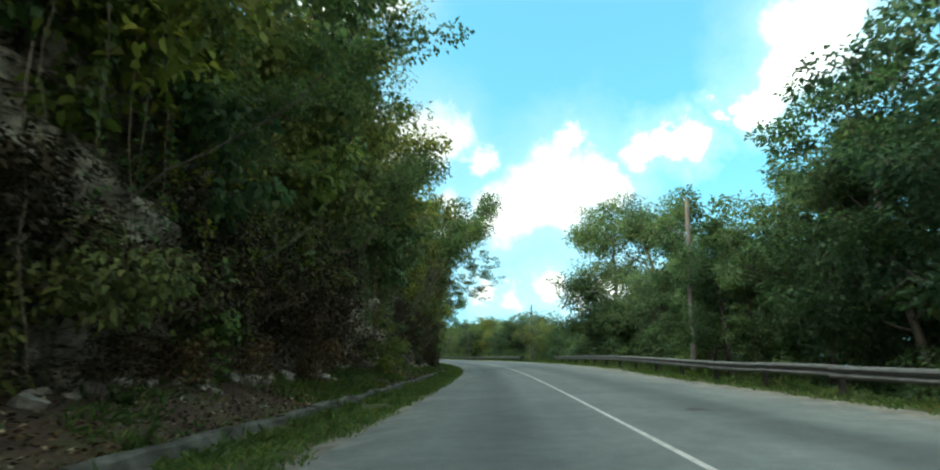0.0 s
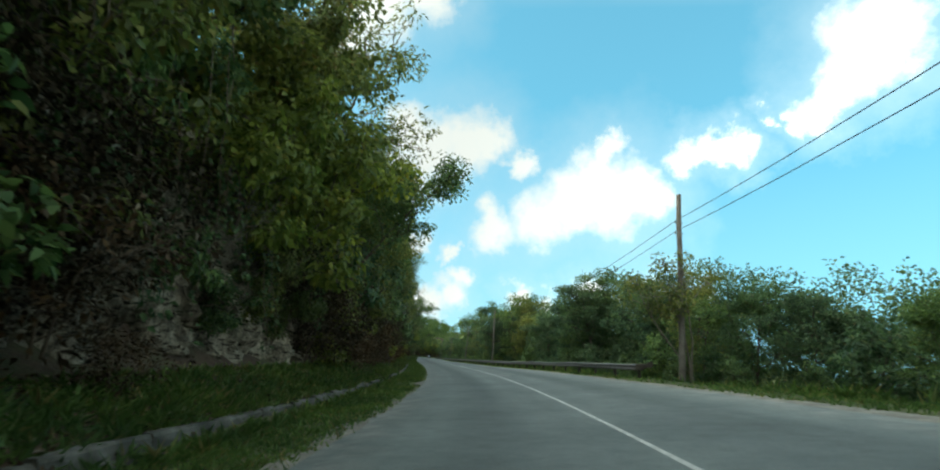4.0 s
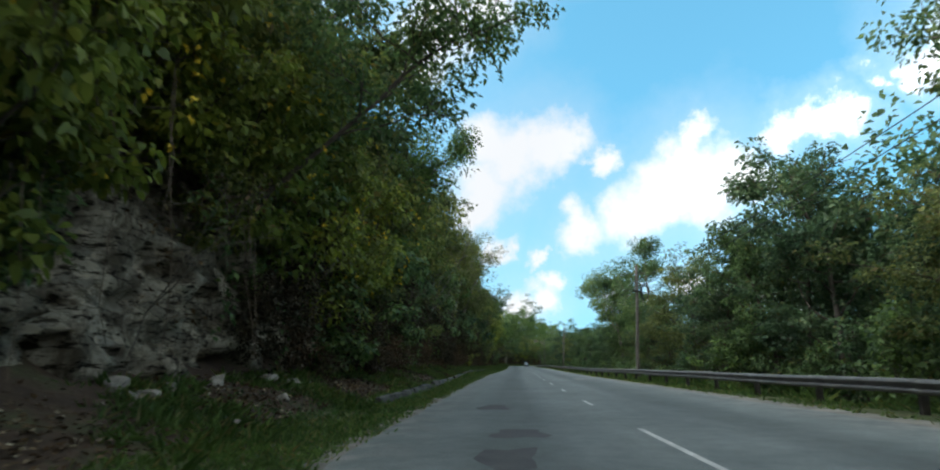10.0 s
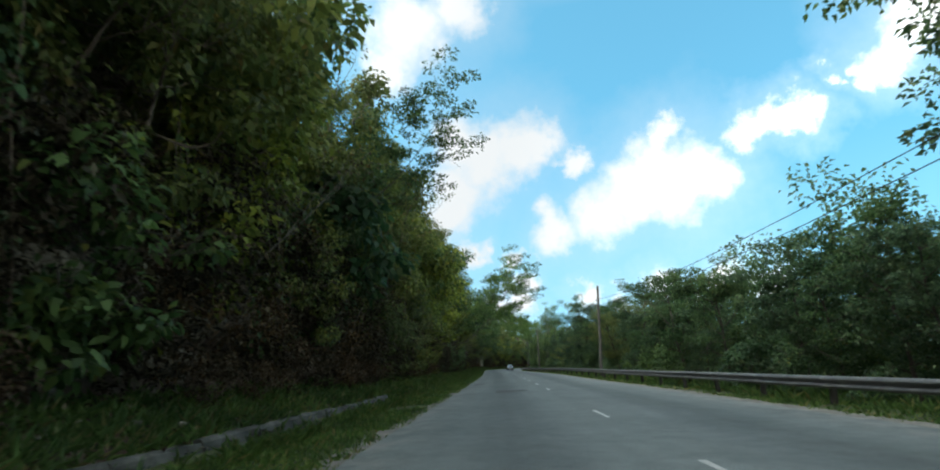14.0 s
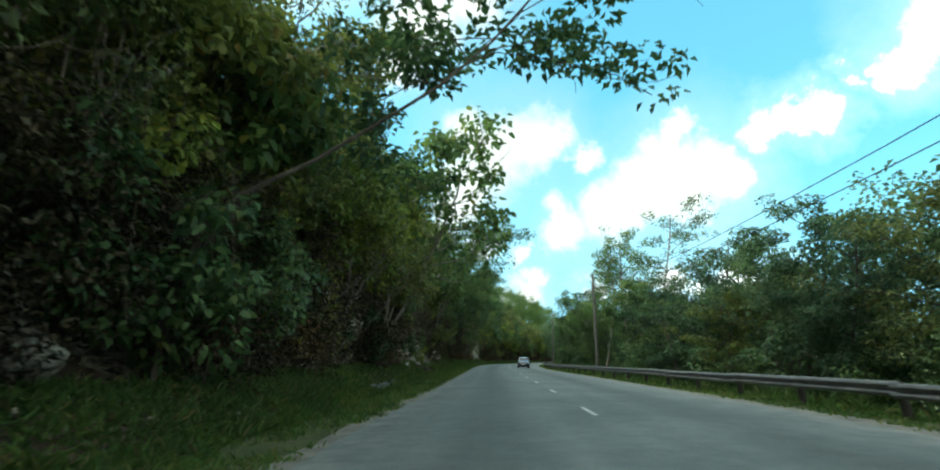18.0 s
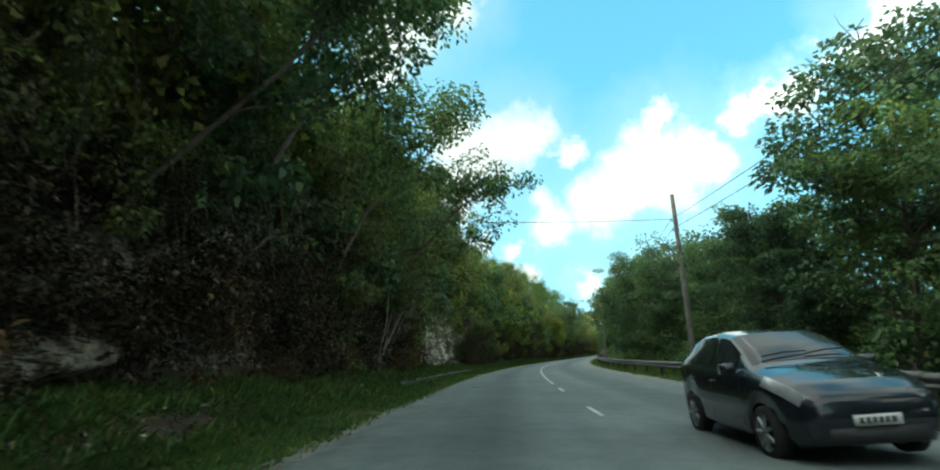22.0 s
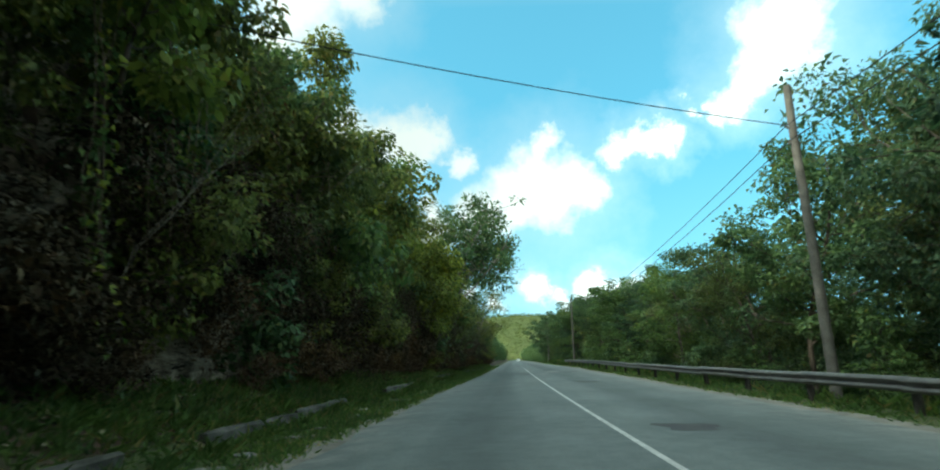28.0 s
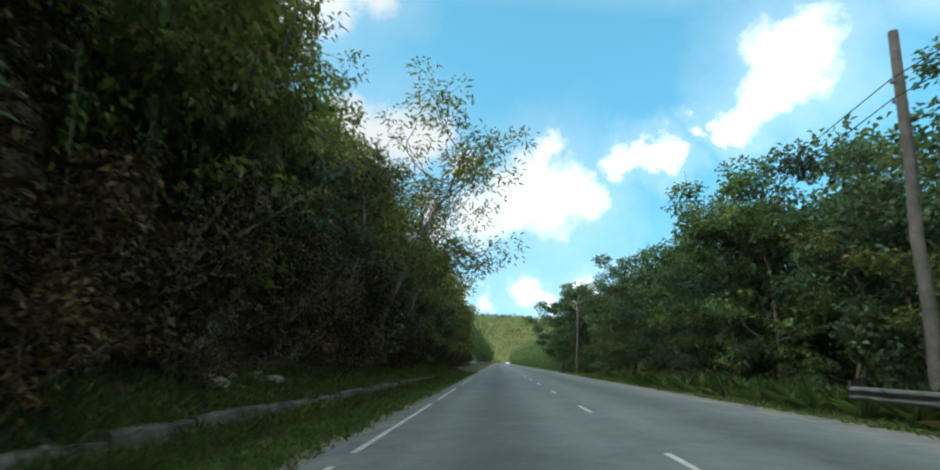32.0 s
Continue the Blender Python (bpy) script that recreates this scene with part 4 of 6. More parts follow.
def build_poles():
    tops = []
    for i, (s0, d0, h, lx, ly) in enumerate(POLES):
        pts = np.stack([np.zeros(7), np.zeros(7), np.linspace(-1.2, h, 7)], -1)
        pts[1:-1, :2] += np.random.default_rng(60 + i).normal(size=(5, 2)) * 0.015
        v, f = tube(pts, np.linspace(0.165, 0.115, 7), 12)
        cap, cf = tube([(0, 0, h), (0, 0, h + 0.015)], [0.115, 0.02], 12)
        pole = tagged(new("utility_pole"), "weathered wooden utility pole behind the guardrail", "utility pole", "roadside poles")
        part("shaft", mesh_of("shaft", *merge([(v, f), (cap, cf)]), M_POLE, True), pole)
        for zz in (h - 1.5, h - 2.05):
            bracket = part("bracket", mesh_of("bracket", *merge([box(-0.16, 0.16, -0.03, 0.03, zz - 0.03, zz + 0.03), tube([(-0.2, 0, zz - 0.02), (-0.2, 0, zz + 0.12)], [0.035, 0.025], 8)]), M_STEEL), pole, "small steel bracket with an insulator")
        if i == 3:      # spare cable hung up in loops on its own bracket
            zz = h - 2.2
            part("bracket", mesh_of("bracket", *merge([box(-0.34, 0.42, -0.06, 0.06, zz - 0.07, zz + 0.07), box(-0.22, 0.22, -0.17, 0.17, zz - 0.05, zz + 0.05)]), M_WIRE), pole, "dark clamp round the pole")
            a = np.linspace(0, 2 * np.pi, 25)
            for q, (cy, rx, rz) in enumerate(((0.0, 0.30, 0.62), (0.05, 0.36, 0.70), (-0.06, 0.24, 0.50))):
                loop = np.stack([0.66 + rx * np.sin(a), cy + 0.06 * np.cos(2 * a), zz - 0.02 + rz * np.cos(a)], -1)
                part("cable_loop", mesh_of("cable_loop", *tube(loop, np.full(25, 0.035), 6), M_WIRE, True), pole, "loop of black spare cable")
        place_on(pole, s0, d0, -0.15, 0, (ly, lx))
        m = pole.matrix_basis
        tops.append((m @ Vector((-0.2, 0, h - 1.4)), m @ Vector((-0.2, 0, h - 1.95))))

    def wire(a, b, sag, name, label):
        a, b = np.array(a), np.array(b)
        u = np.linspace(0, 1, 13)[:, None]
        pts = a + (b - a) * u
        pts[:, 2] -= (sag * 4 * u * (1 - u))[:, 0]
        ob = tagged(new(name, mesh_of(name, *tube(pts, np.full(13, 0.016), 5), M_WIRE, True)), label, "cable")
    for i in range(len(tops) - 1):
        for j in (0, 1):
            wire(tops[i][j], tops[i + 1][j], 0.0003 * (POLES[i + 1][0] - POLES[i][0]) ** 2, "overhead_cable", "black overhead cable strung between wooden poles")
    # stays across the road to the cliff
    wire(tops[6][0], spot(379, -12, 9.2), 0.25, "cross_cable", "black cable across the road to the cliff top")
    wire(tops[8][0], spot(469, -12, 9.6), 0.25, "cross_cable", "black cable across the road to the cliff top")


build_ground()
build_road()
build_cliff()
build_rails()
build_kerb()
build_poles()


# ------------------------------------------------------------------ plants
KINDS = {}


def hash_of(text):
    return sum(ord(c) * (i + 3) for i, c in enumerate(text)) % 9973


def kind(key, name, label, category, group, **k):
    """Registers a kind of plant under key, with a few grown shapes."""
    shapes = []
    for i in range(k.pop("shapes", 2)):
        shapes.append(plant(key + str(i), hash_of(key) + i * 7, **k))
    KINDS[key] = (name, label, category, group, shapes)


def grow(key, rng, s, d, z, scale=1.0, turn=None, tilt=(0.0, 0.0)):
    name, label, category, group, shapes = KINDS[key]
    ob = plant_thing(name, shapes[rng.integers(len(shapes))], label, category, group)
    return place_on(ob, s, d, z, rng.uniform(0, 360) if turn is None else turn, tilt, scale)


kind("broad", "tree", "broad-leaved green roadside tree with a full crown", "tree", "forest trees", shapes=3, height=14, spread=4.3, leaf_mat=M_LEAF, bark=M_BARK,
     leaf=(0.23, 0.14), count=8600, clumps=100, bare=0.20, limbs=18, clump_r=0.95, flat=0.42, droop=0.15)
kind("deep", "tree", "dark green dense forest tree", "tree", "forest trees", shapes=2, height=14, spread=4.3, leaf_mat=M_LEAF_DEEP, bark=M_BARK,
     leaf=(0.23, 0.14), count=8600, clumps=100, bare=0.20, limbs=18, clump_r=0.95, flat=0.42, droop=0.15)
kind("olive", "tree", "olive-green bushy forest tree", "tree", "forest trees", shapes=2, height=14, spread=4.3, leaf_mat=M_LEAF_OLIVE, bark=M_BARK,
     leaf=(0.21, 0.12), count=9000, clumps=100, bare=0.16, limbs=18, clump_r=0.95, flat=0.45, droop=0.15)
kind("tall", "tall_tree", "tall airy tree with pale forked limbs", "tree", "forest trees", shapes=2, height=16, spread=3.7, leaf_mat=M_LEAF, bark=M_PALE_BARK,
     leaf=(0.17, 0.11), count=13000, clumps=140, bare=0.34, limbs=15, clump_r=0.95, trunk=0.15, flat=0.55)
kind("airy", "tall_tree", "tall airy tree with pale limbs and thin foliage", "tree", "forest trees", shapes=2, height=17, spread=4.0, leaf_mat=M_LEAF, bark=M_PALE_BARK,
     leaf=(0.19, 0.11), count=4600, clumps=105, bare=0.42, limbs=14, clump_r=0.7, trunk=0.14, flat=0.6)
kind("shrub", "shrub", "green shrub at the forest's foot", "shrub", "roadside shrubs", shapes=3, height=3.0, spread=1.6, leaf_mat=M_LEAF, bark=M_BARK,
     leaf=(0.24, 0.13), count=1500, clumps=45, bare=0.03, limbs=9, clump_r=0.55, trunk=0.04, stems=2)
kind("hill", "hillside_tree", "leafy olive-green tree leaning out from the cliff top", "tree", "hillside trees", shapes=3, height=8.5, spread=3.0, leaf_mat=M_LEAF_OLIVE, bark=M_BARK,
     leaf=(0.24, 0.13), count=4800, clumps=80, bare=0.04, limbs=13, clump_r=0.75, lean=(0.22, 0))
kind("hill_green", "hillside_tree", "broad-leaved green tree on the cliff top", "tree", "hillside trees", shapes=3, height=8.0, spread=3.0, leaf_mat=M_LEAF, bark=M_BARK,
     leaf=(0.29, 0.17), count=3900, clumps=75, bare=0.05, limbs=13, clump_r=0.78, lean=(0.25, 0))
kind("bush", "hanging_bush", "olive-green bush hanging from the rock face", "shrub", "hillside shrubs", shapes=4, height=3.8, spread=2.1, leaf_mat=M_LEAF_OLIVE, bark=M_DRY,
     leaf=(0.20, 0.11), count=2300, clumps=46, bare=0.0, limbs=10, clump_r=0.55, trunk=0.05, lean=(0.7, 0), droop=0.9)
kind("bush_green", "broadleaf_bush", "broad-leaved green bush rooted in the rock face", "shrub", "hillside shrubs", shapes=3, height=3.8, spread=2.1, leaf_mat=M_LEAF, bark=M_BARK,
     leaf=(0.30, 0.17), count=1350, clumps=44, bare=0.0, limbs=10, clump_r=0.6, trunk=0.05, lean=(0.7, 0), droop=0.8)
kind("bush_bright", "yellow_green_bush", "bright yellow-green bush on the cliff", "shrub", "hillside shrubs", shapes=2, height=3.8, spread=2.1, leaf_mat=M_LEAF_BRIGHT, bark=M_BARK,
     leaf=(0.26, 0.14), count=1600, clumps=50, bare=0.0, limbs=10, clump_r=0.7, trunk=0.05, lean=(0.7, 0), droop=0.8)
kind("brush", "dry_brush", "dead brown brush and dry leaves on the bank", "dry brush", "dry brush on the bank", shapes=3, height=2.2, spread=1.5, leaf_mat=M_LEAF_DRY, bark=M_DRY,
     leaf=(0.17, 0.08), count=1000, clumps=45, bare=0.0, limbs=12, clump_r=0.5, trunk=0.03, lean=(0.3, 0), stems=2)
kind("leaner", "leaning_tree", "slender tree leaning out over the road from the cliff", "tree", "leaning trees", shapes=2, height=10, spread=3.3, leaf_mat=M_LEAF, bark=M_BARK,
     leaf=(0.18, 0.11), count=5200, clumps=85, bare=0.35, limbs=12, clump_r=0.75, trunk=0.085, lean=(0.95, 0))
kind("spreader", "leaning_tree", "airy tree spreading layered branches over the road", "tree", "leaning trees", shapes=1, height=14, spread=4.6, leaf_mat=M_LEAF, bark=M_BARK,
     leaf=(0.19, 0.12), count=5200, clumps=120, bare=0.4, limbs=15, clump_r=0.62, trunk=0.036, lean=(2.2, -0.1), flat=0.3, droop=0.1)
kind("bigleaf", "leaning_tree", "sparse tree with large drooping leaves over the road", "tree", "leaning trees", shapes=1, height=9, spread=3.5, leaf_mat=M_LEAF, bark=M_PALE_BARK,
     leaf=(0.27, 0.20), count=1500, clumps=75, bare=0.4, limbs=11, clump_r=0.6, trunk=0.10, lean=(1.1, 0))
kind("pale", "slender_trees", "cluster of slender pale-barked stems with leafy tops", "tree", "slender stems", shapes=2, height=8.5, spread=1.9, leaf_mat=M_LEAF_OLIVE, bark=M_PALE_BARK,
     leaf=(0.22, 0.12), count=1900, clumps=60, bare=0.55, limbs=7, clump_r=0.6, trunk=0.075, lean=(0.35, 0.1), stems=3)
kind("fan", "slender_trees", "fan of tall pale stems leaning over the bank", "tree", "slender stems", shapes=2, height=13, spread=3.2, leaf_mat=M_LEAF, bark=M_PALE_BARK,
     leaf=(0.26, 0.15), count=4200, clumps=110, bare=0.5, limbs=8, clump_r=0.75, trunk=0.09, lean=(0.5, 0.0), stems=4)
kind("fine", "hillside_tree", "airy fine-leaved tree on the cliff", "tree", "hillside trees", shapes=2, height=9, spread=3.4, leaf_mat=M_LEAF_OLIVE, bark=M_PALE_BARK,
     leaf=(0.22, 0.07), count=3200, clumps=75, bare=0.25, limbs=13, clump_r=0.75, trunk=0.12, lean=(0.4, 0))
kind("weeping", "tall_tree", "tall spreading tree with fine drooping foliage", "tree", "forest trees", shapes=1, height=13, spread=5.2, leaf_mat=M_LEAF_DEEP, bark=M_BARK,
     leaf=(0.19, 0.08), count=26000, clumps=210, bare=0.10, limbs=20, clump_r=0.95, trunk=0.2, droop=1.1)
kind("far", "tree", "distant green forest tree", "tree", "far trees", shapes=3, height=10, spread=3.6, leaf_mat=M_LEAF, bark=M_BARK,
     leaf=(0.235, 0.16), count=3100, clumps=80, bare=0.05, limbs=14, clump_r=1.15)
kind("mid", "bush", "dense green bush high on the cliff", "shrub", "cliff greenery", shapes=3, height=4.2, spread=2.3, leaf_mat=M_LEAF_OLIVE, bark=M_BARK,
     leaf=(0.235, 0.15), count=1500, clumps=40, bare=0.0, limbs=10, clump_r=0.62, trunk=0.05, lean=(0.6, 0), droop=0.8)

kind("twigs", "bare_branches", "slanting leafless pale branches on the slope", "branches", "bare branches", shapes=4, height=4.2, spread=1.3, leaf_mat=M_LEAF_DRY, bark=M_PALE_BARK,
     leaf=(0.12, 0.06), count=60, clumps=25, bare=0.2, limbs=7, clump_r=0.4, trunk=0.015, lean=(0.8, 0.5), stems=2)

JOINED = {}


def mass(name, key, rng, s, d, z, scale, turn=None):
    """Adds one crown to a joined mass of greenery that nobody could count."""
    lv, lf, ln = KINDS[key][4][rng.integers(len(KINDS[key][4]))][2]
    a = radians(facing(s) + (rng.uniform(0, 360) if turn is None else turn))
    r = np.array([[math.cos(a), -math.sin(a), 0], [math.sin(a), math.cos(a), 0], [0, 0, 1]])
    JOINED.setdefault(name, []).append((lv @ r.T * scale + spot(s, d, z), lf, ln @ r.T))

# height of the forest's edge along the road: station, metres
EDGE = [(-40, 13.5), (7, 13.5), (26, 12), (44, 10), (52, 7.6), (78, 8.0), (90, 12.8), (125, 13), (146, 15), (165, 15.5), (178, 14.5), (184, 16), (192, 11), (202, 10.5), (235, 10), (255, 12), (300, 12), (322, 11.5),
        (345, 11), (385, 12.5), (412, 15), (430, 11.5), (446, 16.5), (462, 17), (476, 15), (488, 13.5), (515, 12.5), (545, 13.5), (565, 16), (640, 16)]


def edge_height(s):
    return float(np.interp(s, [e[0] for e in EDGE], [e[1] for e in EDGE]))


def plant_right():
    rng = np.random.default_rng(21)
    for s in np.arange(-40, 640, 3.9):
        s1 = s + rng.uniform(-1.2, 1.2)
        h = edge_height(s1) * rng.uniform(0.66, 1.05)
        grow(str(rng.choice(["broad", "olive", "deep"], p=[0.44, 0.10, 0.46])), rng, s1, rng.uniform(10.4, 13.2), -1.1, h / 14)
    for s in np.arange(-40, 640, 5.0):
        h = edge_height(s) * rng.uniform(0.85, 1.15)
        mass("forest_behind", "far", rng, s + rng.uniform(-2, 2), rng.uniform(15, 18), -1.8, (h + 0.8) / 10)
    for s in np.arange(-40, 640, 4.0):
        mass("forest_behind", "far", rng, s + rng.uniform(-1, 1), rng.uniform(13.5, 16.5), -2.4, rng.uniform(0.7, 0.9))
    for s in np.arange(-40, 640, 5.5):
        mass("forest_behind", "far", rng, s + rng.uniform(-1, 1), rng.uniform(18, 23), -2.4, rng.uniform(0.8, 1.0))
    for s in np.arange(-40, 640, 10.0):
        mass("forest_behind", "far", rng, s + rng.uniform(-2, 2), rng.uniform(20, 26), -2.2, edge_height(s) * rng.uniform(0.8, 1.1) / 10)
    for s in np.arange(-35, 620, 3.4):
        grow("shrub", rng, s + rng.uniform(-1.5, 1.5), rng.uniform(9.0, 10.6), -0.6, rng.uniform(0.4, 0.95))
    # single tall trees that stand out of the edge
    for s, d, k in ((214.5, 11.7, 1.32), (210, 14.5, 1.25), (335, 11.4, 1.12), (330, 14, 1.1), (336.6, 9.4, 1.0), (351, 10.4, 0.62), (156, 9.8, 0.95), (446, 12, 0.95), (6, 12, 0.9)):
        grow("airy" if 326 < s < 355 or s == 156 else "tall", rng, s, d, -1.0, k)
    for s, d, k in ((40, 11.5, 1.6), (36, 15, 1.5), (2, 12.5, 1.0), (412, 12, 1.05), (152, 13, 0.95), (474, 12.5, 1.0), (560, 12.5, 1.0)):
        grow("weeping", rng, s, d, -1.0, k)
    for s, d, k in ((370.5, 10.8, 1.22), (50.5, 11.6, 0.68), (47.5, 10.8, 0.57), (44, 11, 0.64)):
        grow("deep", rng, s, d, -1.0, k)
    grow("pale", rng, 73.3, 8.6, -0.3, 0.85)
    own = np.random.default_rng(27)
    for s, d, k in ((6.5, 9.2, 0.5), (9.0, 9.0, 0.56), (12.2, 9.3, 0.62)):
        grow("broad", own, s, d, -0.6, k)
    for s, d, k in ((217.5, 14.5, 1.2),):
        grow("deep", own, s, d, -1.0, k)
    grow("leaner", own, 344.5, 10.6, 2.2, 0.85, 172)


def crest(s):
    """Size of the trees on the hillside along the road; the hill sinks towards the end."""
    return float(np.interp(s, [385, 393, 411, 420, 455, 475, 500, 520, 535, 640], [1.0, 1.3, 1.3, 1.0, 1.0, 0.85, 0.8, 0.8, 0.62, 0.55]))


def clean(s):
    """Stretches where the rock face stands clear of undergrowth."""
    return any(a < s < b for a, b in ((43, 52), (99, 114), (146, 156), (317, 337), (386, 412)))


def plant_left():
    rng = np.random.default_rng(22)
    for s in np.arange(-32, 640, 3.7):
        grow(str(rng.choice(["hill", "hill_green", "fine"], p=[0.5, 0.3, 0.2])), rng, s + rng.uniform(-1.2, 1.2), rng.uniform(-12.4, -10.6), 8.0 - 4.5 * (1 - min(crest(s), 1)), crest(s) * rng.uniform(0.9, 1.4), rng.uniform(-40, 40))
    for s in np.arange(-32, 640, 5.0):
        mass("hillside_woods", "far", rng, s + rng.uniform(-2, 2), rng.uniform(-18, -15), 11.5 - 8 * (1 - min(crest(s), 1)), crest(s) * rng.uniform(0.75, 1.15))
    # unseen rows further up the hill, added to keep sun off the right-hand trees
    for s in np.arange(500, 660, 5.5):
        mass("hillside_woods", "far", rng, s + rng.uniform(-2, 2), rng.uniform(-34, -26), 18.5, rng.uniform(1.1, 1.45))
        mass("hillside_woods", "far", rng, s + 2, rng.uniform(-36, -29), 25.0, rng.uniform(1.2, 1.45))
    for s in np.arange(-30, 600, 7.0):
        grow("twigs", rng, s + rng.uniform(-2, 2), rng.uniform(-9.3, -8.8), rng.uniform(0.8, 4.5), rng.uniform(0.7, 1.3), rng.uniform(-60, 60))
    for s in np.arange(-32, 640, 2.0):
        low = max(bare_at(s) + 0.4, 3.4)
        for upper in (False, True):
            z = rng.uniform(max(low, 6.0), max(low, 6.0) + 3.0) if upper else rng.uniform(low, max(low + 0.5, 6.2))
            s1, d1, k, turn = s + rng.uniform(-0.9, 0.9), -9.9 - 0.15 * z, rng.uniform(0.75, 1.2), rng.uniform(-45, 45)
            swell = float(fractal(np.array([[s1, z * 1.4, 0.0]]), 0.22, 2, 77)[0])
            d1, k = d1 + 1.3 * swell - 0.1, k * (1.0 + 0.6 * swell)
            if any(a <= s1 <= b and lo - 1 < z < hi for a, b, lo, hi in HIGH_BARE):
                continue
            if upper:
                mass("cliff_greenery", "mid", rng, s1, d1, z, k * 1.05, turn)
            else:
                grow(str(rng.choice(["bush", "bush_green", "bush_bright"], p=[0.52, 0.36, 0.12])), rng, s1, d1, z, k, turn)
    for s in np.arange(-32, 640, 2.4):
        if bare_at(s) == 0:
            grow(str(rng.choice(["bush", "brush", "brush", "shrub", "brush", "brush"])), rng, s, rng.uniform(-9.8, -9.0), rng.uniform(0.7, 2.2), rng.uniform(0.7, 1.1), rng.uniform(-45, 45))
            if rng.random() < 0.6:
                grow("brush", rng, s + 1, rng.uniform(-8.9, -8.2), 0.55, rng.uniform(0.45, 0.8), rng.uniform(-45, 45))
    for s in np.arange(-32, 600, 0.8):
        z = rng.uniform(0.8, 4.6)
        if z > bare_at(s) or (rng.random() < 0.3 and not clean(s)):
            mass("dry_undergrowth", "brush", rng, s, -8.95 - 0.16 * z + rng.normal() * 0.15, z - 0.3, rng.uniform(0.6, 1.15), rng.uniform(-60, 60))
    # greenery in the clefts of the bare rock
    for s in np.arange(-30, 600, 2.6):
        if bare_at(s) > 3 and (not clean(s) or rng.random() < 0.45) and not 386 < s < 412:
            z = rng.uniform(1.5, bare_at(s))
            grow(str(rng.choice(["bush", "bush_green", "shrub"])), rng, s, -9.5 - 0.15 * z, z, rng.uniform(0.35, 0.7), rng.uniform(-45, 45))
    for s in np.arange(126, 168, 1.6):
        bush = grow("bush_bright", rng, s, -9.6, rng.uniform(3.0, 7.5), rng.uniform(0.7, 1.1), rng.uniform(-30, 30))
        n = 14
        q = unit(rng.normal(size=(n, 3))) * [1.8, 1.8, 1.3] + [1.2, 0, 2.0]
        fv, ff = leaves(rng, np.repeat(q, 4, 0), rng.normal(size=(n * 4, 3)), 0.11, 0.08)
        part("flowers", mesh_of("flowers", fv, ff, M_FLOWER), bush, "small yellow flowers")
    own = np.random.default_rng(24)
    for a, b, lo, hi, step in ((246, 268, 4.5, 8.5, 1.7), (432, 470, 4.0, 8.5, 2.0), (499, 513, 4.5, 8.0, 1.7), (60, 70, 4.5, 7.5, 2.5), (300, 312, 5.0, 8.0, 2.5)):
        for s in np.arange(a, b, step):
            z = own.uniform(lo, hi)
            grow("bush_bright", own, s, -8.5 - 0.10 * z + own.normal() * 0.3, z, own.uniform(0.85, 1.3), own.uniform(-40, 40))
    for s, d, z, k in ((500.5, -8.3, 4.6, 1.15), (502.5, -8.2, 5.8, 1.2), (504.0, -8.3, 4.2, 1.0), (505.5, -8.4, 6.4, 1.3), (507.5, -8.4, 5.0, 1.1), (444.5, -8.3, 5.2, 1.1), (447.0, -8.3, 6.2, 1.3),
                       (449.5, -8.3, 4.8, 1.1), (452.0, -8.4, 6.6, 1.2), (247.5, -8.4, 6.0, 1.2), (250.0, -8.4, 5.0, 1.2), (252.5, -8.5, 7.0, 1.2)):
        grow("bush_bright", own, s, d, z, k, own.uniform(-30, 30))
    for s, d, z, k in ((131.5, -8.0, 0.5, 0.55), (94.5, -8.6, 0.8, 0.5), (516.5, -8.8, 1.6, 0.45), (519, -8.8, 1.5, 0.4), (507, -8.4, 0.9, 0.5), (505, -8.5, 0.9, 0.4), (211, -8.3, 0.6, 0.4), (14, -8.3, 0.6, 0.5), (11, -8.4, 0.6, 0.5), (325, -8.5, 0.7, 0.35)):
        grow("bush_bright", rng, s, d, z, k, rng.uniform(-30, 30))
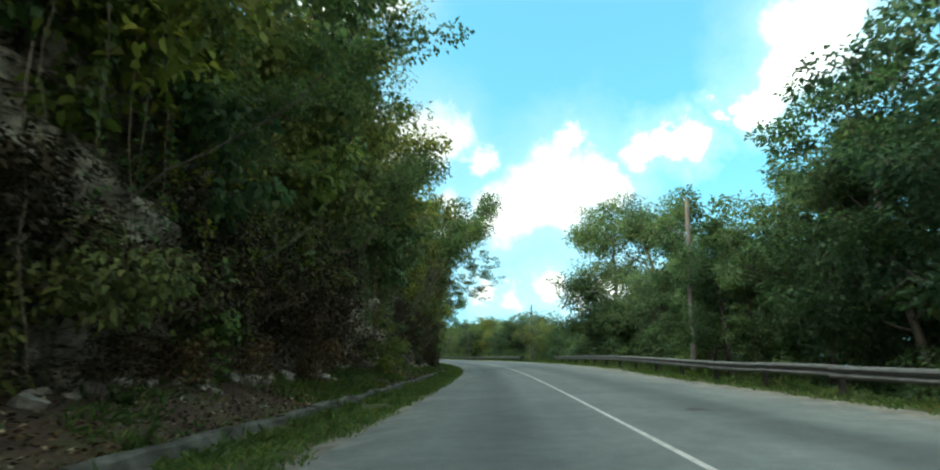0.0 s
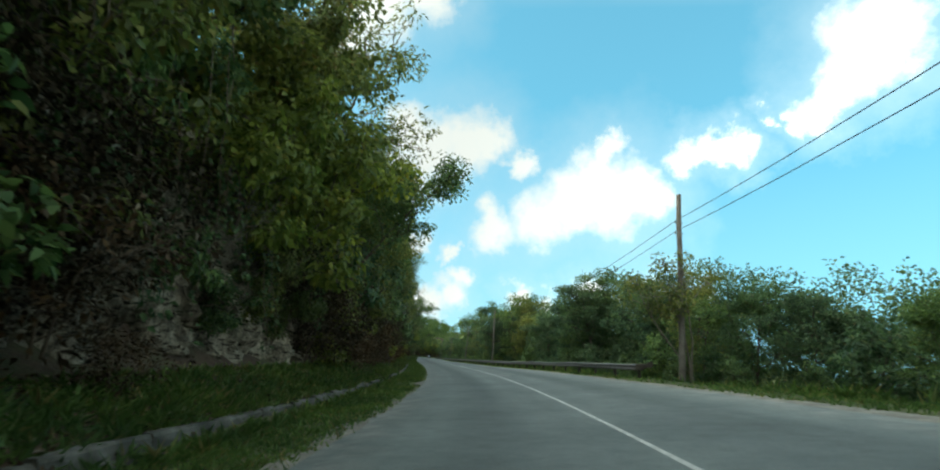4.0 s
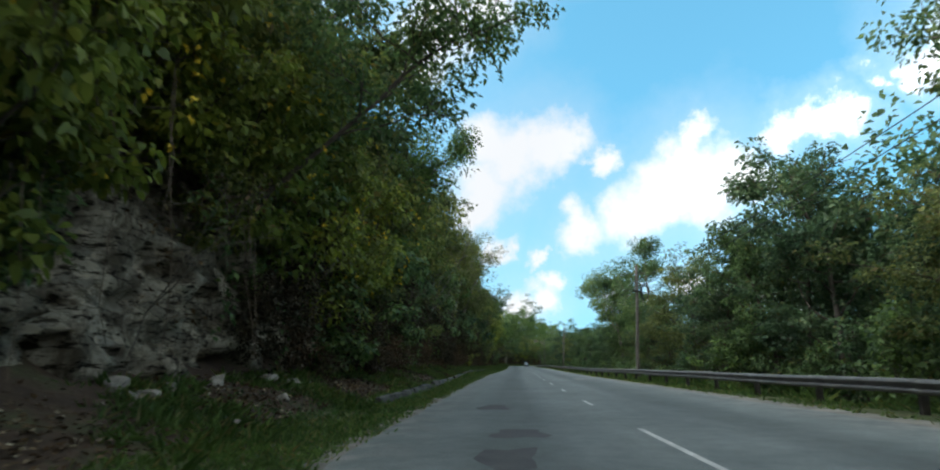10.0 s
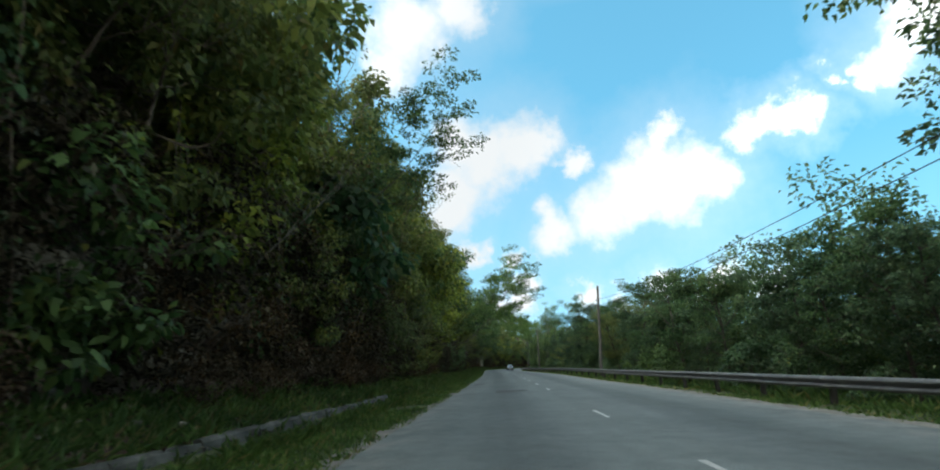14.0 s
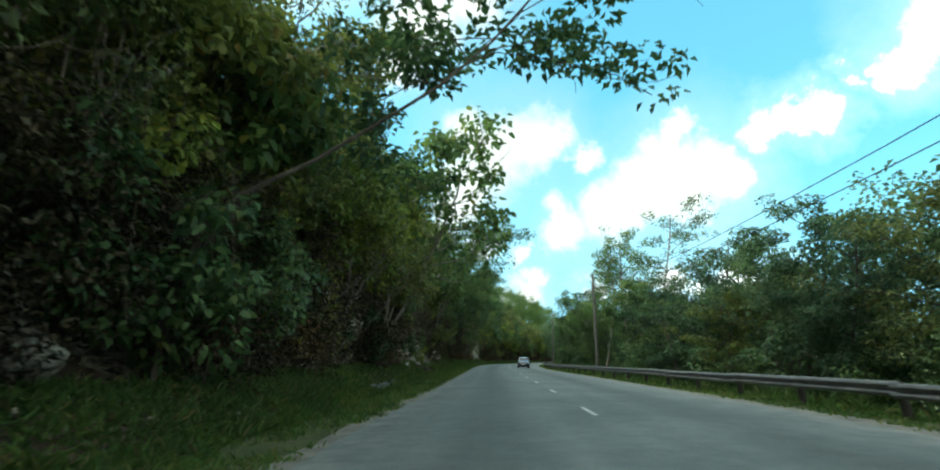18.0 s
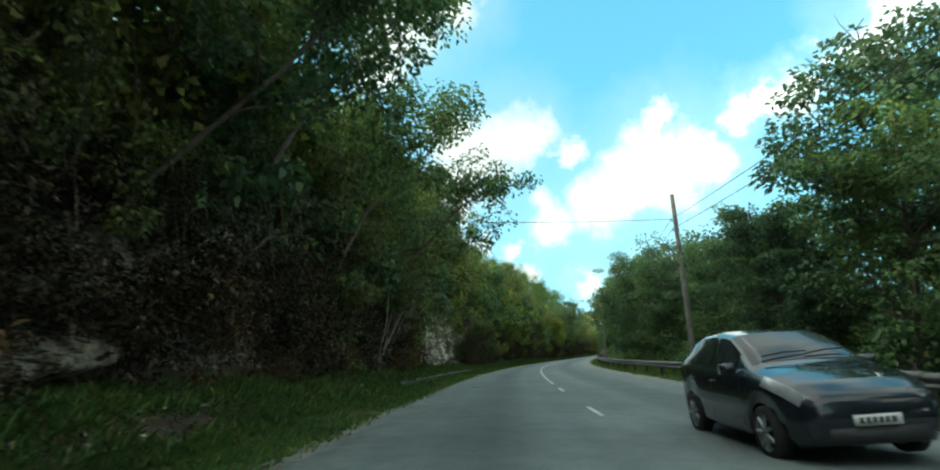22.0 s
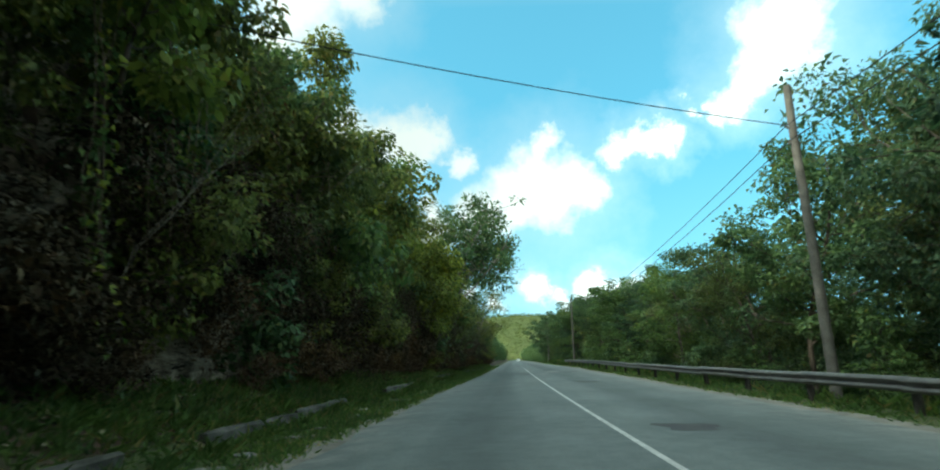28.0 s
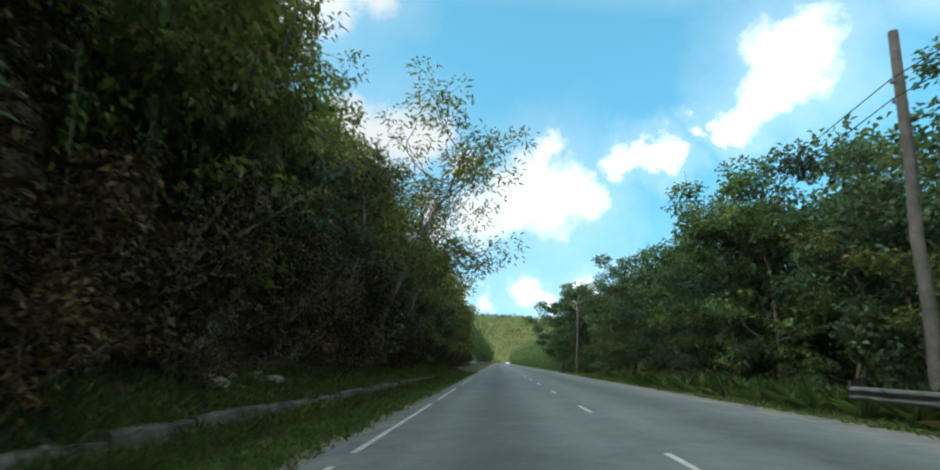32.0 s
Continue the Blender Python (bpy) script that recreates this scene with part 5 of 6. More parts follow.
    for s, d, z, k, key in ((33.0, -9.2, 6.0, 1.2, "leaner"), (40, -9.6, 8.3, 1.4, "leaner"), (51, -9.4, 9.6, 1.2, "leaner"), (72, -9.2, 3.4, 1.0, "leaner"), (8, -9.4, 6, 0.8, "leaner"), (-14, -9.5, 7, 0.9, "leaner"), (156, -9.4, 5.0, 1.0, "leaner"), (198, -9.6, 7, 1.0, "fine"), (209, -9.2, 5.0, 1.3, "fine"), (206, -9.4, 7, 1.1, "fine"),
                            (277.5, -9.0, 3.2, 1.25, "spreader"), (289.5, -9.0, 4.0, 1.5, "spreader"), (311.5, -8.9, 2.6, 1.65, "bigleaf"), (372, -9.0, 4.0, 1.2, "leaner"), (309, -8.7, 0.9, 1.0, "pale"), (302, -9, 2.0, 0.9, "pale"),
                            (326, -9.4, 5.0, 1.3, "leaner"), (336, -9.0, 3.6, 1.25, "leaner"), (352, -9.6, 5.2, 1.1, "leaner"), (358, -9.5, 5.2, 1.1, "leaner"), (361, -9.4, 4.0, 0.95, "leaner"), (366, -9.4, 5.0, 1.3, "leaner"), (379, -9.4, 4.0, 1.2, "leaner"), (338, -9.2, 4, 0.8, "bigleaf"), (378.5, -8.4, 0.7, 0.9, "pale"), (382, -8.8, 1.2, 0.8, "pale"), (437, -9, 4, 1.0, "bigleaf"), (452.5, -9.2, 3.4, 1.1, "bigleaf"),
                            (508, -8.8, 3.0, 1.25, "fan"), (512, -9.2, 4.0, 1.2, "fan"), (541, -9.4, 4.5, 0.9, "fine"), (526, -9.2, 5.0, 1.0, "bigleaf"), (529.5, -8.7, 1.0, 0.75, "pale"), (552, -9.4, 3.5, 1.0, "fine"), (558, -9.0, 2.5, 1.6, "fine"), (566, -9.2, 3.0, 1.5, "fine"),
                            (574, -9.2, 3.0, 1.1, "fine"), (407, -9.8, 9.5, 0.75, "leaner"), (120, -9.4, 7, 0.9, "fine"), (170, -9.4, 7, 0.9, "leaner")):
        grow(key, rng, s, d, z, k, rng.uniform(-20, 20))


def plant_over():
    """Branches that reach out over the road."""
    rng = np.random.default_rng(26)
    for s, d, z, k, key in ((-9.0, -8.8, 4.4, 0.6, "spreader"), (44.0, -8.6, 5.8, 0.85, "spreader"), (350.0, -9.0, 4.8, 0.85, "spreader"), (226, -9.2, 6.0, 0.7, "spreader"),
                            (382.0, -7.6, 6.6, 1.3, "twigs"), (381.0, -7.8, 7.2, 1.1, "twigs"), (131.0, -8.2, 3.4, 1.1, "twigs"), (129.0, -8.4, 4.4, 1.2, "twigs"), (181.0, -8.2, 4.6, 1.2, "twigs"),
                            (183.5, -8.4, 5.6, 1.3, "twigs"), (24.0, -8.6, 5.2, 1.3, "twigs"), (27.0, -8.6, 6.0, 1.3, "twigs"), (86.0, -8.6, 3.0, 1.0, "twigs"), (540.0, -8.4, 3.6, 1.2, "twigs")):
        grow(key, rng, s, d, z, k, rng.uniform(-15, 15))


def plant_far():
    rng = np.random.default_rng(23)
    for s in np.arange(640, 1050, 6):
        mass("far_woods", "far", rng, s, rng.uniform(10.5, 14), -1.3, rng.uniform(0.9, 1.3))
        mass("far_woods", "far", rng, s + 3, rng.uniform(-12, -9.5), 1.5, rng.uniform(0.9, 1.3))
        mass("far_woods", "far", rng, s + 5, rng.uniform(-17, -14), 6, rng.uniform(0.9, 1.2))
    for name, mat, label in (("forest_behind", M_LEAF_DEEP, "dense green forest behind the roadside trees"), ("hillside_woods", M_LEAF, "dense woods on the hillside above the cliff, with unseen shading rows"),
                             ("cliff_greenery", M_LEAF_OLIVE, "mixed bushes and creepers high on the cliff"), ("far_woods", M_LEAF, "green woods along the road ahead"),
                             ("dry_undergrowth", M_LEAF_DRY, "tangled dead brown undergrowth and dry leaves on the slope")):
        v, f = merge([q[:2] for q in JOINED[name]])
        tagged(new(name, crown_mesh(name, v, f, np.concatenate([q[2] for q in JOINED[name]]), mat)), label, "woods", kind="stuff")


def surface_height(s, d):
    """Height of the banks and verges over the road's plane."""
    return np.interp(d, [-9.4, -8.4, -7.5, -7.0, -6.72, -6.2, -5.5, -4.9, 5.3, 6.3, 7.4, 8.6, 10.5], [0.95, 0.62, 0.36, 0.16, 0.02, -0.06, -0.05, -0.06, -0.06, -0.06, -0.14, -0.45, -1.0])


# how green the bank under the cliff is along the road: station, share
LUSH = [(-30, 0.3), (20, 0.2), (36, 0.6), (90, 0.6), (100, 0.3), (190, 0.3), (225, 0.9), (310, 0.75), (330, 0.5), (365, 0.8), (460, 0.8), (480, 1.0), (620, 1.0)]


def build_grass():
    """Short grass on the verges and longer grass and weeds on the banks, one sheet of blades each."""
    rng = np.random.default_rng(31)

    def blades(s, d, length, width, per, lay=0.5):
        s, d = np.repeat(s, per), np.repeat(d, per)
        s, d = s + rng.normal(size=len(s)) * 0.07, d + rng.normal(size=len(s)) * 0.07
        p = spot(s, d, surface_height(s, d) - 0.03)
        ax = rng.normal(size=p.shape) * lay + [0, 0, 1.0]
        return leaves(rng, p, ax, np.repeat(length, per), width, 0.4)

    def cover(n, d0, d1, seed, bias, lush=False):
        s = rng.uniform(-24, 600, n)
        d = rng.uniform(d0, d1, n)
        f = fractal(np.stack([s, d * 1.5, s * 0], -1), 0.35, 3, seed) + rng.normal(size=n) * 0.12
        if lush:
            f = f + (np.interp(s, [q[0] for q in LUSH], [q[1] for q in LUSH]) - 0.55) * 0.9
        # the kerb stands clear of the grass
        on_kerb = np.array([kerb_here(q) for q in s]) & (np.abs(d - kerb_line(s) - 0.08) < 0.2) & (rng.random(n) < 0.9)
        keep = (f > bias) & ~on_kerb
        return s[keep], d[keep]
    for name, label, mat, beds in (("verge_grass", "short green grass between kerb and asphalt", M_GRASS, ((95000, -7.0, -4.8, 51, -0.26, 0.12, 0.015, 5, False), (26000, 5.4, 7.4, 52, -0.18, 0.15, 0.017, 5, False))),
                                   ("bank_grass", "longer green grass on the banks", M_GRASS, ((85000, -9.2, -6.3, 53, -0.16, 0.21, 0.013, 7, True), (16000, 7.0, 9.6, 54, -0.15, 0.34, 0.018, 7, False))),
                                   ("bank_weeds", "low broad-leaved weeds on the banks", M_LEAF, ((30000, -9.3, -6.6, 56, -0.04, 0.09, 0.055, 5, True), (9000, 7.2, 10.0, 57, -0.05, 0.2, 0.13, 3, False)))):
        pieces = []
        for n, d0, d1, seed, bias, length, width, per, lush in beds:
            s, d = cover(n, d0, d1, seed, bias, lush)
            pieces.append(blades(s, d, length * rng.uniform(0.6, 1.5, len(s)), width, per, 0.5 if mat is M_GRASS else 1.0))
        tagged(new(name, mesh_of(name, *merge(pieces), mat)), label, "grass" if mat is M_GRASS else "weeds", kind="stuff")
    # long arching grass where the rail ends
    tuft_s = rng.uniform(541, 575, 260)
    tuft_d = rng.uniform(6.6, 8.6, 260)
    tagged(new("long_grass", mesh_of("long_grass", *blades(tuft_s, tuft_d, np.full(260, 0.85), 0.05, 16, 0.42), M_GRASS)), "tall arching grass clumps beside the rail's end", "grass", kind="stuff")
    # fallen leaves on the bank
    n = 170000
    s, d = rng.uniform(-24, 600, n), rng.uniform(-9.3, -6.9, n)
    keep = rng.random(n) > np.interp(s, [q[0] for q in LUSH], [q[1] for q in LUSH]) * 0.8
    s, d = s[keep], d[keep]
    p = spot(s, d, surface_height(s, d) + 0.02 + rng.random(len(s)) * 0.05)
    ax = rng.normal(size=p.shape) * [1, 1, 0.35]
    tagged(new("leaf_litter", mesh_of("leaf_litter", *leaves(rng, p, ax, 0.105, 0.066, 0.1), M_LEAF_LITTER)), "brown fallen leaves on the bank", "leaf litter", kind="stuff")


def build_rocks():
    rng = np.random.default_rng(33)
    meshes = [rock_mesh(i + 1, 1.0) for i in range(5)]
    spots = [(90.6, -8.3, 0.34), (86.9, -6.5, 0.22), (155.1, -7.6, 0.3), (137.0, -8.7, 0.55), (135.2, -8.8, 0.7), (133.9, -8.6, 0.45), (136.1, -8.3, 0.3), (134.6, -8.2, 0.26), (138.2, -8.5, 0.32), (541.0, -8.4, 0.45), (543.2, -8.5, 0.36), (542.0, -8.2, 0.2), (270.4, -7.9, 0.25), (530.5, -6.4, 0.2), (92.5, -7.9, 0.16), (-6, -8.4, 0.3), (-3, -8.7, 0.4), (-1, -8.6, 0.35)]
    for _ in range(130):
        spots.append((rng.uniform(-20, 560), rng.uniform(-8.9, -7.0), float(rng.choice([0.07, 0.09, 0.12, 0.18]))))
    # outcrops along the cliff's foot
    for a, b, n in ((-16, 4, 26), (26, 42, 22), (97, 117, 24), (181, 192, 7), (146, 158, 10), (317, 336, 18), (538, 547, 6), (255, 268, 7)):
        for _ in range(n):
            spots.append((rng.uniform(a, b), rng.uniform(-9.1, -8.3), rng.uniform(0.16, 0.5)))
    for i, (s, d, r) in enumerate(spots):
        ob = tagged(new("rock", meshes[i % 5]), "pale limestone rock fallen on the bank" if r > 0.15 else "small pale stone lying on the bank", "rock", "fallen rocks")
        place_on(ob, s, d, float(surface_height(s, d)) + r * 0.12, rng.uniform(0, 360), (rng.normal() * 12, rng.normal() * 12), r)


def build_slabs():
    """Broken pieces of an old concrete edging, lying flat beside the asphalt."""
    rng = np.random.default_rng(34)
    meshes = []
    for i in range(4):
        me = rock_mesh(20 + i, 1.0)
        me.transform(Matrix.Diagonal((1.0, 1.5, 0.2, 1.0)))
        me.materials[0] = M_SLAB
        meshes.append(me)
    for a, b, d0, n in ((437, 450, -5.25, 26), (461, 476, -5.65, 30), (396, 404, -5.3, 9), (499, 503, -6.7, 6), (76, 84, -5.6, 6)):
        for _ in range(n):
            s, d, r = rng.uniform(a, b), d0 + rng.normal() * 0.16, rng.uniform(0.1, 0.34)
            ob = tagged(new("broken_slab", meshes[rng.integers(4)]), "flat broken piece of pale concrete beside the asphalt", "concrete slab", "broken edging")
            place_on(ob, s, d, -0.035, rng.uniform(-30, 30), (rng.normal() * 3, rng.normal() * 3), r)


M_SLAB = surface("pale_broken_concrete", [(0.3, (0.14, 0.138, 0.12)), (0.7, (0.34, 0.335, 0.30))], 2.5, 0.9, 25.0, 0.5, 0.02)


def build_vines():
    """Bare stems and leafy creepers that hang down over the rock."""
    rng = np.random.default_rng(35)
    for s in np.arange(-24, 600, 3.0):
        s0 = s + rng.uniform(-1.5, 1.5)
        leafy = rng.random() < 0.5
        ob = tagged(new("creeper" if leafy else "hanging_vines"), "leafy creeper trailing down over the rock" if leafy else "bare brown vine stems hanging over the rock", "vine", "hanging vines")
        place_on(ob, s0, -8.75, 0)
        q = []
        for _ in range(rng.integers(3, 6)):
            top, low = rng.uniform(5.5, 10.0), rng.uniform(1.0, 4.5)
            n = 9
            z = np.linspace(top, low, n)
            x = -0.10 * z + 0.35 + np.cumsum(rng.normal(size=n) * 0.05)
            y = rng.normal() * 1.4 + np.cumsum(rng.normal(size=n) * 0.08)
            pts = np.stack([x, y, z], -1)
            part("stem", mesh_of("stem", *tube(pts, np.linspace(0.018, 0.008, n), 4), M_DRY, True), ob)
            u = rng.uniform(0, n - 1.01, 70)
            k = u.astype(int)
            q.append(pts[k] + (pts[k + 1] - pts[k]) * (u - k)[:, None] + rng.normal(size=(70, 3)) * 0.12)
        if leafy:
            q = np.concatenate(q)
            ax = rng.normal(size=q.shape) * 0.7 + [0.5, 0, -0.6]
            part("leaves", mesh_of("leaves", *leaves(rng, q, ax, 0.17, 0.12), M_LEAF_BRIGHT if rng.random() < 0.4 else M_LEAF), ob)


def build_dead_tree():
    """A dead tree fallen against the rock, with a brown tangle of roots and dry leaves."""
    rng = np.random.default_rng(71)
    ob = tagged(new("dead_tree"), "fallen dead tree with tangled brown roots against the rock", "dead tree")
    place_on(ob, 93.4, -7.9, 0.5)
    pts, rad = limb(rng, (0, 0, 0), (-0.35, -1.4, 1.5), 2.6, 0.075, 0.05, 7, 0.02, 0.10)
    part("trunk", mesh_of("trunk", *tube(pts, rad, 8), M_PALE_BARK, True), ob)
    for way in ((0.5, 1.2, 0.5), (0.2, 1.0, -0.2), (-0.1, 0.7, 1.6), (-0.3, -0.8, 1.5)):
        bp, br = limb(rng, pts[-1], way, 1.9, 0.04, 0.01, 7, 0.03, 0.2)
        part("branch", mesh_of("branch", *tube(bp, br, 6), M_PALE_BARK, True), ob)
    n = 1500
    u = rng.uniform(0, 1, n)
    p = pts[-1] + np.stack([rng.normal(size=n) * 0.3 - 0.15, -u * 2.0, 0.25 - 0.5 * u ** 2 - np.abs(rng.normal(size=n)) * 0.5], -1)
    part("root_mass", mesh_of("root_mass", *leaves(rng, p, rng.normal(size=p.shape) * 0.3 - [0, 0.2, 1.0], 0.42, 0.03, 0.2), M_LEAF_DRY), ob, "hanging brown roots and dry fibres")


def build_strap_plants():
    """Rosettes of long arching strap leaves rooted in the rock."""
    rng = np.random.default_rng(72)
    for s, d, z, k in ((304.6, -9.0, 3.5, 1.0), (301.8, -9.1, 3.2, 0.8), (240.5, -9.0, 4.4, 0.9), (66, -9.0, 4.2, 0.8), (398, -9.2, 5.0, 0.8), (512, -8.9, 2.2, 0.8)):
        ob = tagged(new("strap_leaved_plant"), "rosette of long arching strap leaves rooted in the rock", "plant", "strap-leaved plants")
        place_on(ob, s, d, z, 0, (0, 0), k)
        for i in range(11):
            a = i * 2.4 + rng.uniform(-0.3, 0.3)
            u = np.linspace(0, 1, 7)
            ln, rise = rng.uniform(0.8, 1.15), rng.uniform(0.35, 1.0)
            r, zz = ln * u * (0.45 + 0.55 * u), rise * ln * (u * 1.2 - u ** 2 * 0.95)
            w = 0.05 * np.sin(np.clip(u * 0.93 + 0.12, 0, 1) * np.pi) ** 0.7 + 0.002
            c, sn = math.cos(a), math.sin(a)
            rows = [np.stack([r * c - o * w * sn, r * sn + o * w * c, zz + abs(o) * w * 0.5], -1) for o in (-1, 0, 1)]
            v = np.stack(rows, 1)
            part("leaf", mesh_of("leaf", v, grid_faces(7, 3), M_LEAF_BRIGHT, True), ob)


def build_hill():
    n, m = 150, 60
    x = np.linspace(-900, 900, n)[:, None]
    y = np.linspace(-260, 420, m)[None, :]
    base = 105 * np.exp(-(x / 620.0) ** 2) * np.clip((y + 260) / 330.0, 0, 1) ** 0.8
    X, Y = np.broadcast_arrays(x, y)
    p = np.stack([X, Y, X * 0], -1).reshape(-1, 3)
    z = base + 0.28 * base * fractal(p, 0.004, 3, 61).reshape(X.shape) + 5.0 * fractal(p, 0.03, 3, 62).reshape(X.shape) - 8
    v = np.stack([X + 40, Y + 1680, z], -1)
    hill = tagged(new("hill", mesh_of("hill", v, grid_faces(n, m), M_HILL, True)), "sunlit wooded green hill in the distance", "hill", kind="structure")
    rng = np.random.default_rng(63)
    i, j = rng.integers(20, n - 20, 9000), rng.integers(0, m - 18, 9000)
    c = v[i, j] + rng.normal(size=(9000, 3)) * [6, 6, 1.5] + [0, 0, 2]
    idx = np.repeat(np.arange(9000), 5)
    way = unit(rng.normal(size=(45000, 3)))
    q = c[idx] + way * 2.6
    tagged(new("hill_woods", mesh_of("hill_woods", *leaves(rng, q, way + rng.normal(size=way.shape) * 0.5, 3.0, 2.2), M_HILL_LEAF)), "sunlit yellow-green woods on the far hill", "woods", kind="stuff")


M_HILL_LEAF = leaf_material("hill_leaf", (0.08, 0.10, 0.02), (0.20, 0.22, 0.05), (0.28, 0.24, 0.08))

plant_right()
plant_left()
plant_over()
plant_far()
build_hill()
build_rocks()
build_slabs()
build_vines()
build_dead_tree()
build_strap_plants()
build_grass()


# ------------------------------------------------------------------ cars
def paint(name, colour, rough=0.25, coat=0.6, metal=0.0):
    m, nt, b = material(name, rough, 0.5)
    dust = ramp(nt, noise_tex(nt, 3.0, 6.0), [(0.4, colour), (0.75, tuple(c * 1.25 + 0.012 for c in colour))])
    nt.links.new(dust, b.inputs["Base Color"])
    b.inputs["Coat Roughness"].default_value, b.inputs["Specular IOR Level"].default_value = 0.03, 0.25 if coat else 0.5
    b.inputs["Coat Weight"].default_value, b.inputs["Metallic"].default_value = coat, metal
    return m


M_CAR_DARK = paint("dark_blue_car_paint", (0.007, 0.011, 0.018), 0.2, 1.0)
M_CAR_WHITE = paint("white_car_paint", (0.75, 0.75, 0.74))
M_GLASS = paint("dark_car_glass", (0.02, 0.026, 0.03), 0.05, 0.0)
M_RUBBER = paint("black_rubber", (0.02, 0.02, 0.02), 0.8, 0.0)
M_RIM = paint("silver_alloy", (0.42, 0.43, 0.44), 0.35, 0.0, 0.9)
M_LAMP = paint("clear_lamp_glass", (0.34, 0.36, 0.37), 0.12, 1.0, 0.5)
M_PLATE = paint("pale_plate", (0.62, 0.62, 0.58), 0.5, 0.0)
M_TRIM = paint("black_plastic_trim", (0.025, 0.025, 0.027), 0.6, 0.0)

# along the car (m from the nose), half width, sill, belt and top heights, half width of the top
SHELL = np.array([(0.00, 0.58, 0.30, 0.56, 0.68, 0.52), (0.07, 0.70, 0.22, 0.63, 0.77, 0.60), (0.28, 0.79, 0.18, 0.74, 0.88, 0.66), (0.60, 0.83, 0.17, 0.83, 0.97, 0.70), (0.98, 0.845, 0.17, 0.90, 1.04, 0.72),
                  (1.12, 0.848, 0.17, 0.92, 1.10, 0.70), (1.45, 0.85, 0.17, 0.93, 1.28, 0.64), (1.85, 0.85, 0.17, 0.95, 1.46, 0.58), (2.35, 0.85, 0.17, 0.97, 1.52, 0.57), (2.90, 0.848, 0.18, 1.00, 1.50, 0.56),
                  (3.30, 0.84, 0.20, 1.03, 1.43, 0.55), (3.56, 0.81, 0.24, 1.05, 1.24, 0.56), (3.70, 0.76, 0.28, 0.98, 1.06, 0.58), (3.77, 0.66, 0.34, 0.80, 0.88, 0.54)])


def shell_at(y):
    return [np.interp(y, SHELL[:, 0], SHELL[:, k]) for k in range(1, 6)]


def ring_at(y):
    hw, sill, belt, top, tw = shell_at(y)
    half = [(0.0, sill), (hw * 0.86, sill), (hw * 0.985, sill + 0.12), (hw, (sill + belt) * 0.5), (hw * 0.985, belt - 0.03), (hw * 0.955, belt + 0.01), ((hw * 0.93 + tw) * 0.5, (belt + top) * 0.5 + 0.01), (tw, top - 0.045), (tw * 0.8, top - 0.012), (0.0, top)]
    return half


def car_patch(ys, k0, k1, side, out=0.004, fracs=None):
    """A panel over the shell between ring points k0 and k1, a little proud of it."""
    rows = []
    for y in ys:
        h = ring_at(y)
        cx, cz = 0.0, (h[0][1] + h[-1][1]) / 2
        row = []
        for f in np.linspace(0, 1, 4) if fracs is None else fracs:
            u = k0 + (k1 - k0) * f
            i = min(int(u), len(h) - 2)
            x = h[i][0] + (h[i + 1][0] - h[i][0]) * (u - i)
            z = h[i][1] + (h[i + 1][1] - h[i][1]) * (u - i)
            n = math.hypot(x - cx, z - cz) + 1e-6
            row.append((side * (x + out * (x - cx) / n), y, z + out * (z - cz) / n))
        rows.append(row)
    v = np.array(rows)
    return v.reshape(-1, 3), grid_faces(v.shape[0], v.shape[1])


def wheel_parts(car, x, y, side):
    wheel = part("wheel", mesh_of("tyre", *tyre(0.30, 0.10), M_RUBBER, True), car, "black rubber tyre on an alloy rim")
    wheel.matrix_basis = pose(x, y, 0.30)
    a = np.linspace(0, 2 * np.pi, 24, endpoint=False)
    pieces = [tube([(side * 0.075, 0, 0), (side * 0.10, 0, 0)], [0.06, 0.045], 12)]
    for k in range(7):
        t = k * 2 * np.pi / 7
        c, s = math.cos(t), math.sin(t)
        pieces.append(tube([(side * 0.085, 0.03 * c, 0.03 * s), (side * 0.09, 0.20 * c, 0.20 * s)], [0.032, 0.024], 6))
    rimv = np.array([(side * w, r * math.cos(t), r * math.sin(t)) for w, r in ((0.02, 0.185), (0.09, 0.20), (0.10, 0.215), (0.085, 0.22)) for t in a])
    pieces.append((rimv, grid_faces(4, 24, True)))
    part("rim", mesh_of("rim", *merge(pieces), M_RIM, True), wheel, "silver spoked alloy rim")


def tyre(r, w):
    a = np.linspace(0, 2 * np.pi, 28, endpoint=False)
    prof = [(-w, r - 0.09), (-w, r - 0.03), (-w * 0.75, r), (w * 0.75, r), (w, r - 0.03), (w, r - 0.09), (-w, r - 0.09)]
    v = np.array([(x, q * math.cos(t), q * math.sin(t)) for x, q in prof for t in a])
    return v, grid_faces(len(prof), 28, True)


